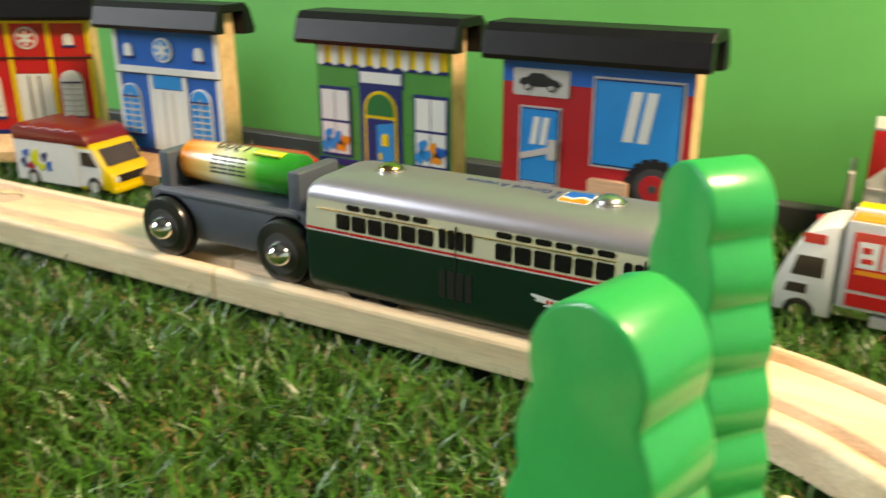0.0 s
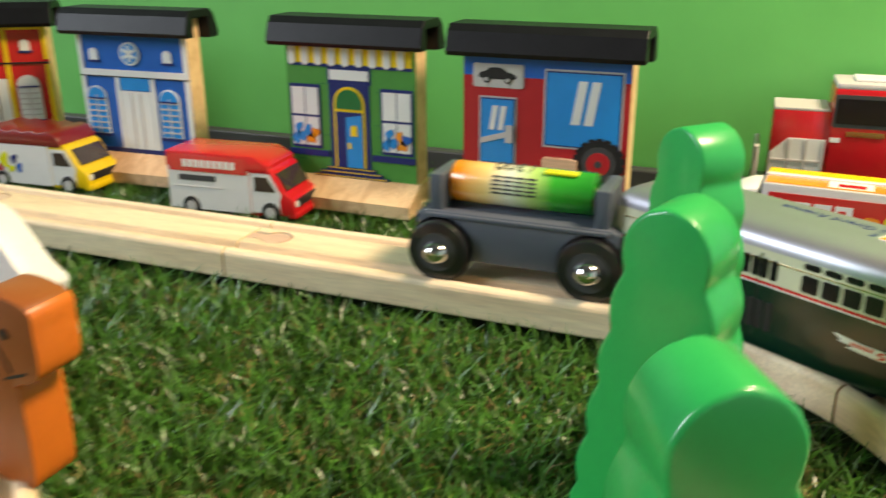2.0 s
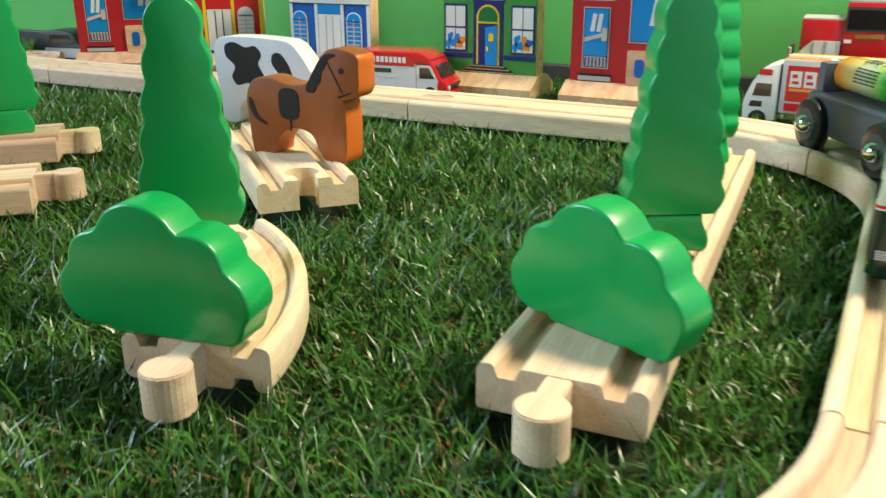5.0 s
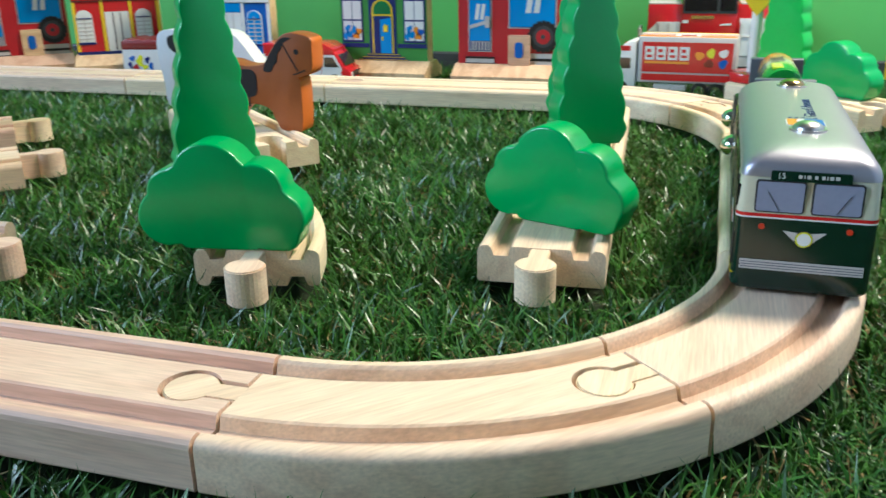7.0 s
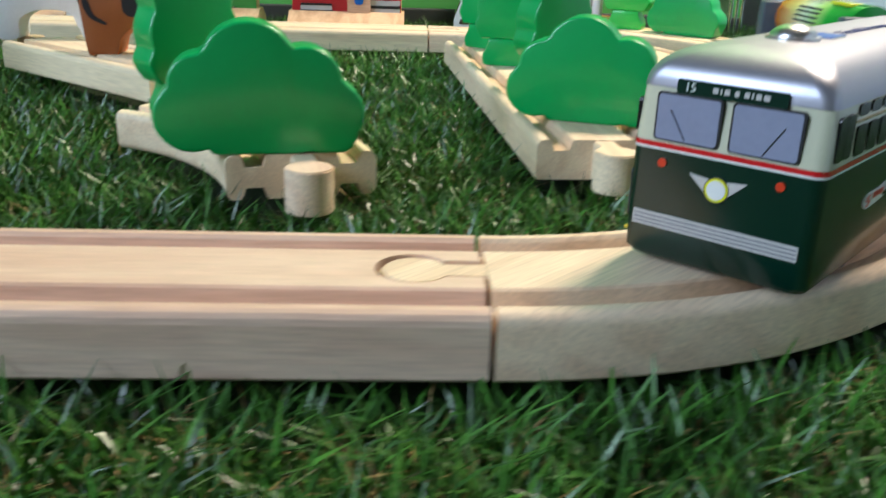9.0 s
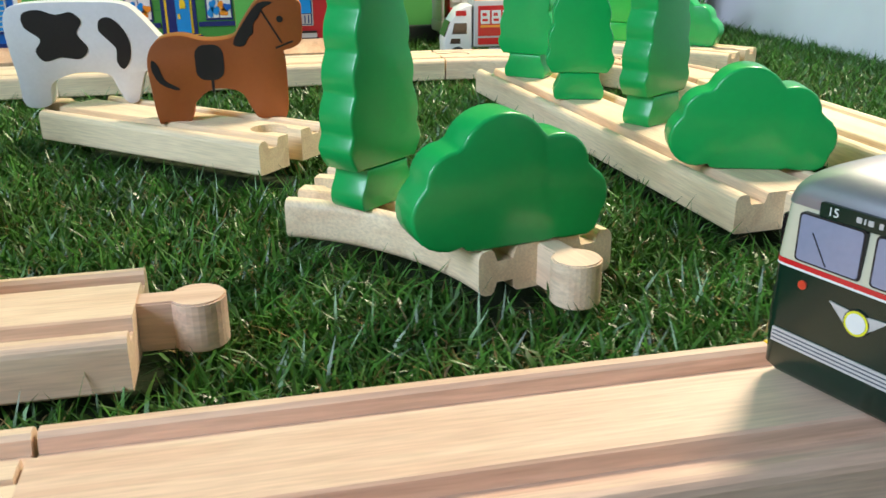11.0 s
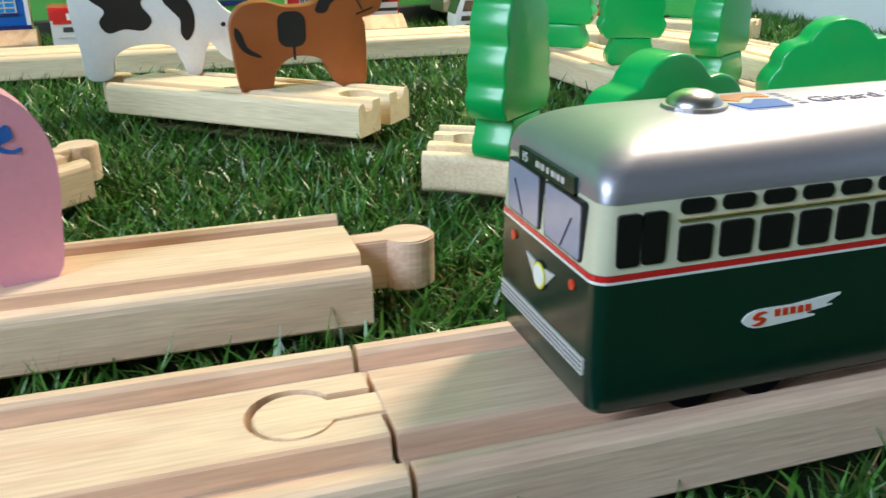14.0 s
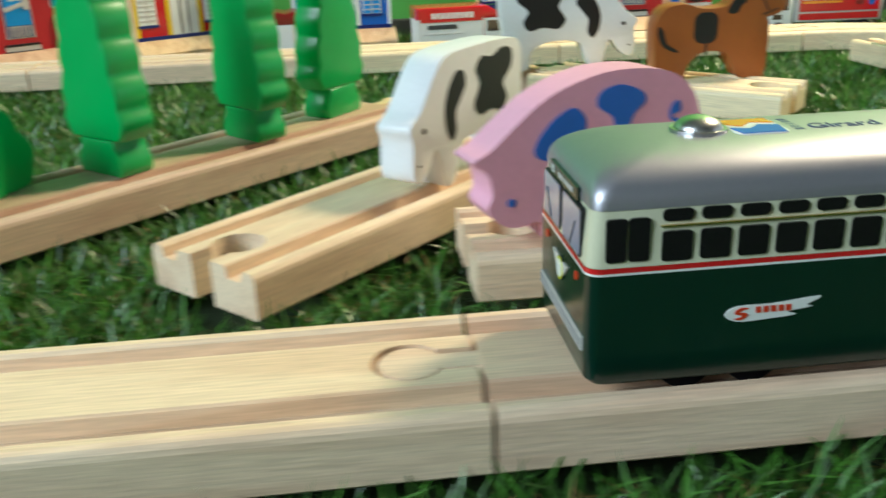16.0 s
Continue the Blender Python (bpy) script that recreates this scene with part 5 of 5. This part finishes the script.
def wagon():
    b = thing("battery_wagon", pose(-0.16, YB, 0), "grey plastic toy wagon carrying a bright battery cell", "toy wagon")
    prof = [(-0.0365, 0.0200), (-0.0300, 0.0165), (0.0300, 0.0165), (0.0365, 0.0200), (0.0370, 0.0330), (0.0335, 0.0345), (-0.0335, 0.0345), (-0.0370, 0.0330)]
    part("chassis", plate(prof, -0.0125, 0.0125, 0.0010), GREY, b, "dark grey moulded chassis", smooth=True)
    part("side_lip", block(-0.0330, 0.0330, -0.0135, 0.0135, 0.0322, 0.0338, 0.0005), GREY, b, smooth=True)
    for sx in (-1, 1):
        part("end_wall", plate(rounded(sx * 0.0300 - 0.0025, sx * 0.0300 + 0.0025, 0.0330, 0.0475, 0.0008), -0.0110, 0.0110, 0.0005), GREY, b, "upright end holder", smooth=True)
        part("contact", block(sx * 0.0268 - 0.0006, sx * 0.0268 + 0.0006, -0.004, 0.004, 0.036, 0.046), BRASS, b)
        part("coupler", disc(0.0028, 0.004, (sx * 0.0392, 0, 0.0255), "x", 18), CHROME, b, smooth=True)
    part("screw", disc(0.0018, 0.0020, (-0.0345, -0.008, 0.0352), "z", 14), CHROME, b)
    cell = part("battery", disc(0.0076, 0.0515, (-0.0003, 0, 0.0428), "x", 40, 0.0005), CELL, b, "bright orange, white and green battery cell", smooth=True)
    part("terminal", disc(0.0030, 0.0020, (0.0262, 0, 0.0425), "x", 16), CHROME, cell)
    part("yellow_mark", block(0.0075, 0.0195, -0.0046, 0.0000, 0.0494, 0.0505, 0.0004), CELL_Y, cell)
    lettering("1300", 0.0078, pose(-0.0030, -0.0012, 0.0504, 10, 0, 0) @ pose(0, 0, 0.0001, 0, 0, 180), DKGREY, cell, "cell_number")
    for r in range(5):
        for k in range(4):
            part("letter_bar", block(-0.0105 + k * 0.0042, -0.0070 + k * 0.0042, -0.0004, 0.0, -0.0003, 0.0003), DKGREY, cell).matrix_local = Matrix.Translation((0, 0, 0.0428)) @ pose(0, 0, 0, -38 + 11 * r) @ Matrix.Translation((0, -0.00745, 0))
    for x in (-0.0275, 0.0275):
        for s in (-1, 1):
            w = part("wheel", disc(0.0114, 0.0050, (0, 0, 0), "y", 40, 0.0012), TYRE, b, "shiny black wheel with a domed chrome hub", smooth=True)
            w.matrix_local = pose(x, s * 0.0142, 0.0203)
            part("flange", disc(0.0122, 0.0008, (0, -s * 0.0021, 0), "y", 40), DKGREY, w, smooth=True)
            part("hub", dome(0.0052, 0.0044, (0, s * 0.0022, 0)), CHROME, w, smooth=True)
            part("hub_ring", disc(0.0072, 0.0006, (0, s * 0.0025, 0), "y", 28), DKGREY, w)
        part("axle", disc(0.0012, 0.026, (x, 0, 0.0203), "y", 12), CHROME, b)
    return b


TROLLEY, WAGON = trolley(), wagon()


# ---------- turf ----------
def turf(name, count, x0, x1, y0, y1, seed, mat, label, lmin, lmax, wmin, wmax, lean, top=1.0):
    rng = np.random.default_rng(seed)
    n = count
    px, py = rng.uniform(x0, x1, n), rng.uniform(y0, y1, n)
    keep = np.ones(n, bool)
    cell = {}
    for fx, fy, fa in FOOTPRINTS:
        cell.setdefault((int(fx // 0.04), int(fy // 0.04)), []).append((fx, fy, fa))
    gx, gy = np.floor(px / 0.04).astype(int), np.floor(py / 0.04).astype(int)
    for (cx, cy), items in cell.items():
        near = np.where((abs(gx - cx) <= 1) & (abs(gy - cy) <= 1) & keep)[0]
        for fx, fy, fa in items:
            dx, dy = px[near] - fx, py[near] - fy
            u, v = dx * math.cos(fa) + dy * math.sin(fa), -dx * math.sin(fa) + dy * math.cos(fa)
            keep[near[(abs(u) < 0.006) & (abs(v) < 0.0208)]] = False
    for hx, hy, r in ((-0.202, 0.4665, 0.013), (-0.222, 0.465, 0.013), (-0.180, 0.468, 0.013), (-0.322, 0.465, 0.013), (-0.345, 0.464, 0.013), (-0.30, 0.467, 0.013), (0.04, 0.478, 0.012), (0.06, 0.481, 0.012), (0.08, 0.484, 0.012)):
        keep &= (px - hx) ** 2 + (py - hy) ** 2 > r * r
    px, py = px[keep], py[keep]
    n = len(px)
    yaw, tilt = rng.uniform(0, 2 * np.pi, n), np.radians(rng.uniform(lean[0], lean[1], n))
    ln, w = rng.uniform(lmin, lmax, n), rng.uniform(wmin, wmax, n)
    dirx, diry = np.cos(yaw), np.sin(yaw)
    spin = yaw + rng.uniform(-1.2, 1.2, n)
    sx, sy = -np.sin(spin), np.cos(spin)
    z0 = -0.0102
    v = np.zeros((n, 5, 3))
    h1, d1 = ln * 0.55 * np.cos(tilt * 0.6), ln * 0.55 * np.sin(tilt * 0.6)
    h2, d2 = h1 + ln * 0.45 * np.cos(tilt * 1.5), d1 + ln * 0.45 * np.sin(tilt * 1.5)
    for i, (hh, dd, ww) in enumerate(((0 * ln, 0 * ln, -w / 2), (0 * ln, 0 * ln, w / 2), (h1, d1, w * 0.45), (h1, d1, -w * 0.45), (h2, d2, 0 * w))):
        v[:, i, 0] = px + dirx * dd + sx * ww
        v[:, i, 1] = py + diry * dd + sy * ww
        v[:, i, 2] = z0 + hh
    me = bpy.data.meshes.new(name)
    me.vertices.add(n * 5)
    me.vertices.foreach_set("co", v.reshape(-1))
    base = np.arange(n)[:, None] * 5
    loops = np.concatenate([base + np.array([[0, 1, 2, 3]]), base + np.array([[3, 2, 4]])], axis=1).reshape(-1)
    me.loops.add(n * 7)
    me.loops.foreach_set("vertex_index", loops.astype(np.int32))
    me.polygons.add(n * 2)
    starts = (np.arange(n)[:, None] * 7 + np.array([[0, 4]])).reshape(-1)
    me.polygons.foreach_set("loop_start", starts.astype(np.int32))
    me.update(calc_edges=True)
    me.validate()
    me.materials.append(mat)
    return tagged(new(name, me), label, "turf", kind="stuff")


turf("turf_blades", 400000, -0.85, 0.30, -0.20, 0.60, 1, GRASS, "dense green artificial turf blades", 0.009, 0.019, 0.0006, 0.0012, (22, 70))
turf("dry_turf_blades", 110000, -0.85, 0.30, -0.20, 0.60, 2, DRYGRASS, "curled tan thatch between the turf blades", 0.008, 0.015, 0.0004, 0.0008, (35, 75))


def ride(s, half, up):
    p, q = along(s + half), along(s - half)
    m = (p + q) / 2
    return pose(m.x, m.y, up, 0, 0, math.degrees(math.atan2(p.y - q.y, p.x - q.x)))


def motions():
    ts = sorted({round(0.25 * k, 2) for k in range(65)})
    fs = np.interp(ts, [t for t, _ in FRONT_S], [s for _, s in FRONT_S])
    walk(TROLLEY, [(t, ride(s - TL / 2, 0.036, TROLLEY_UP)) for t, s in zip(ts, fs)])
    walk(WAGON, [(t, ride(s - 0.159, 0.0275, WAGON_UP)) for t, s in zip(ts, fs)])


motions()
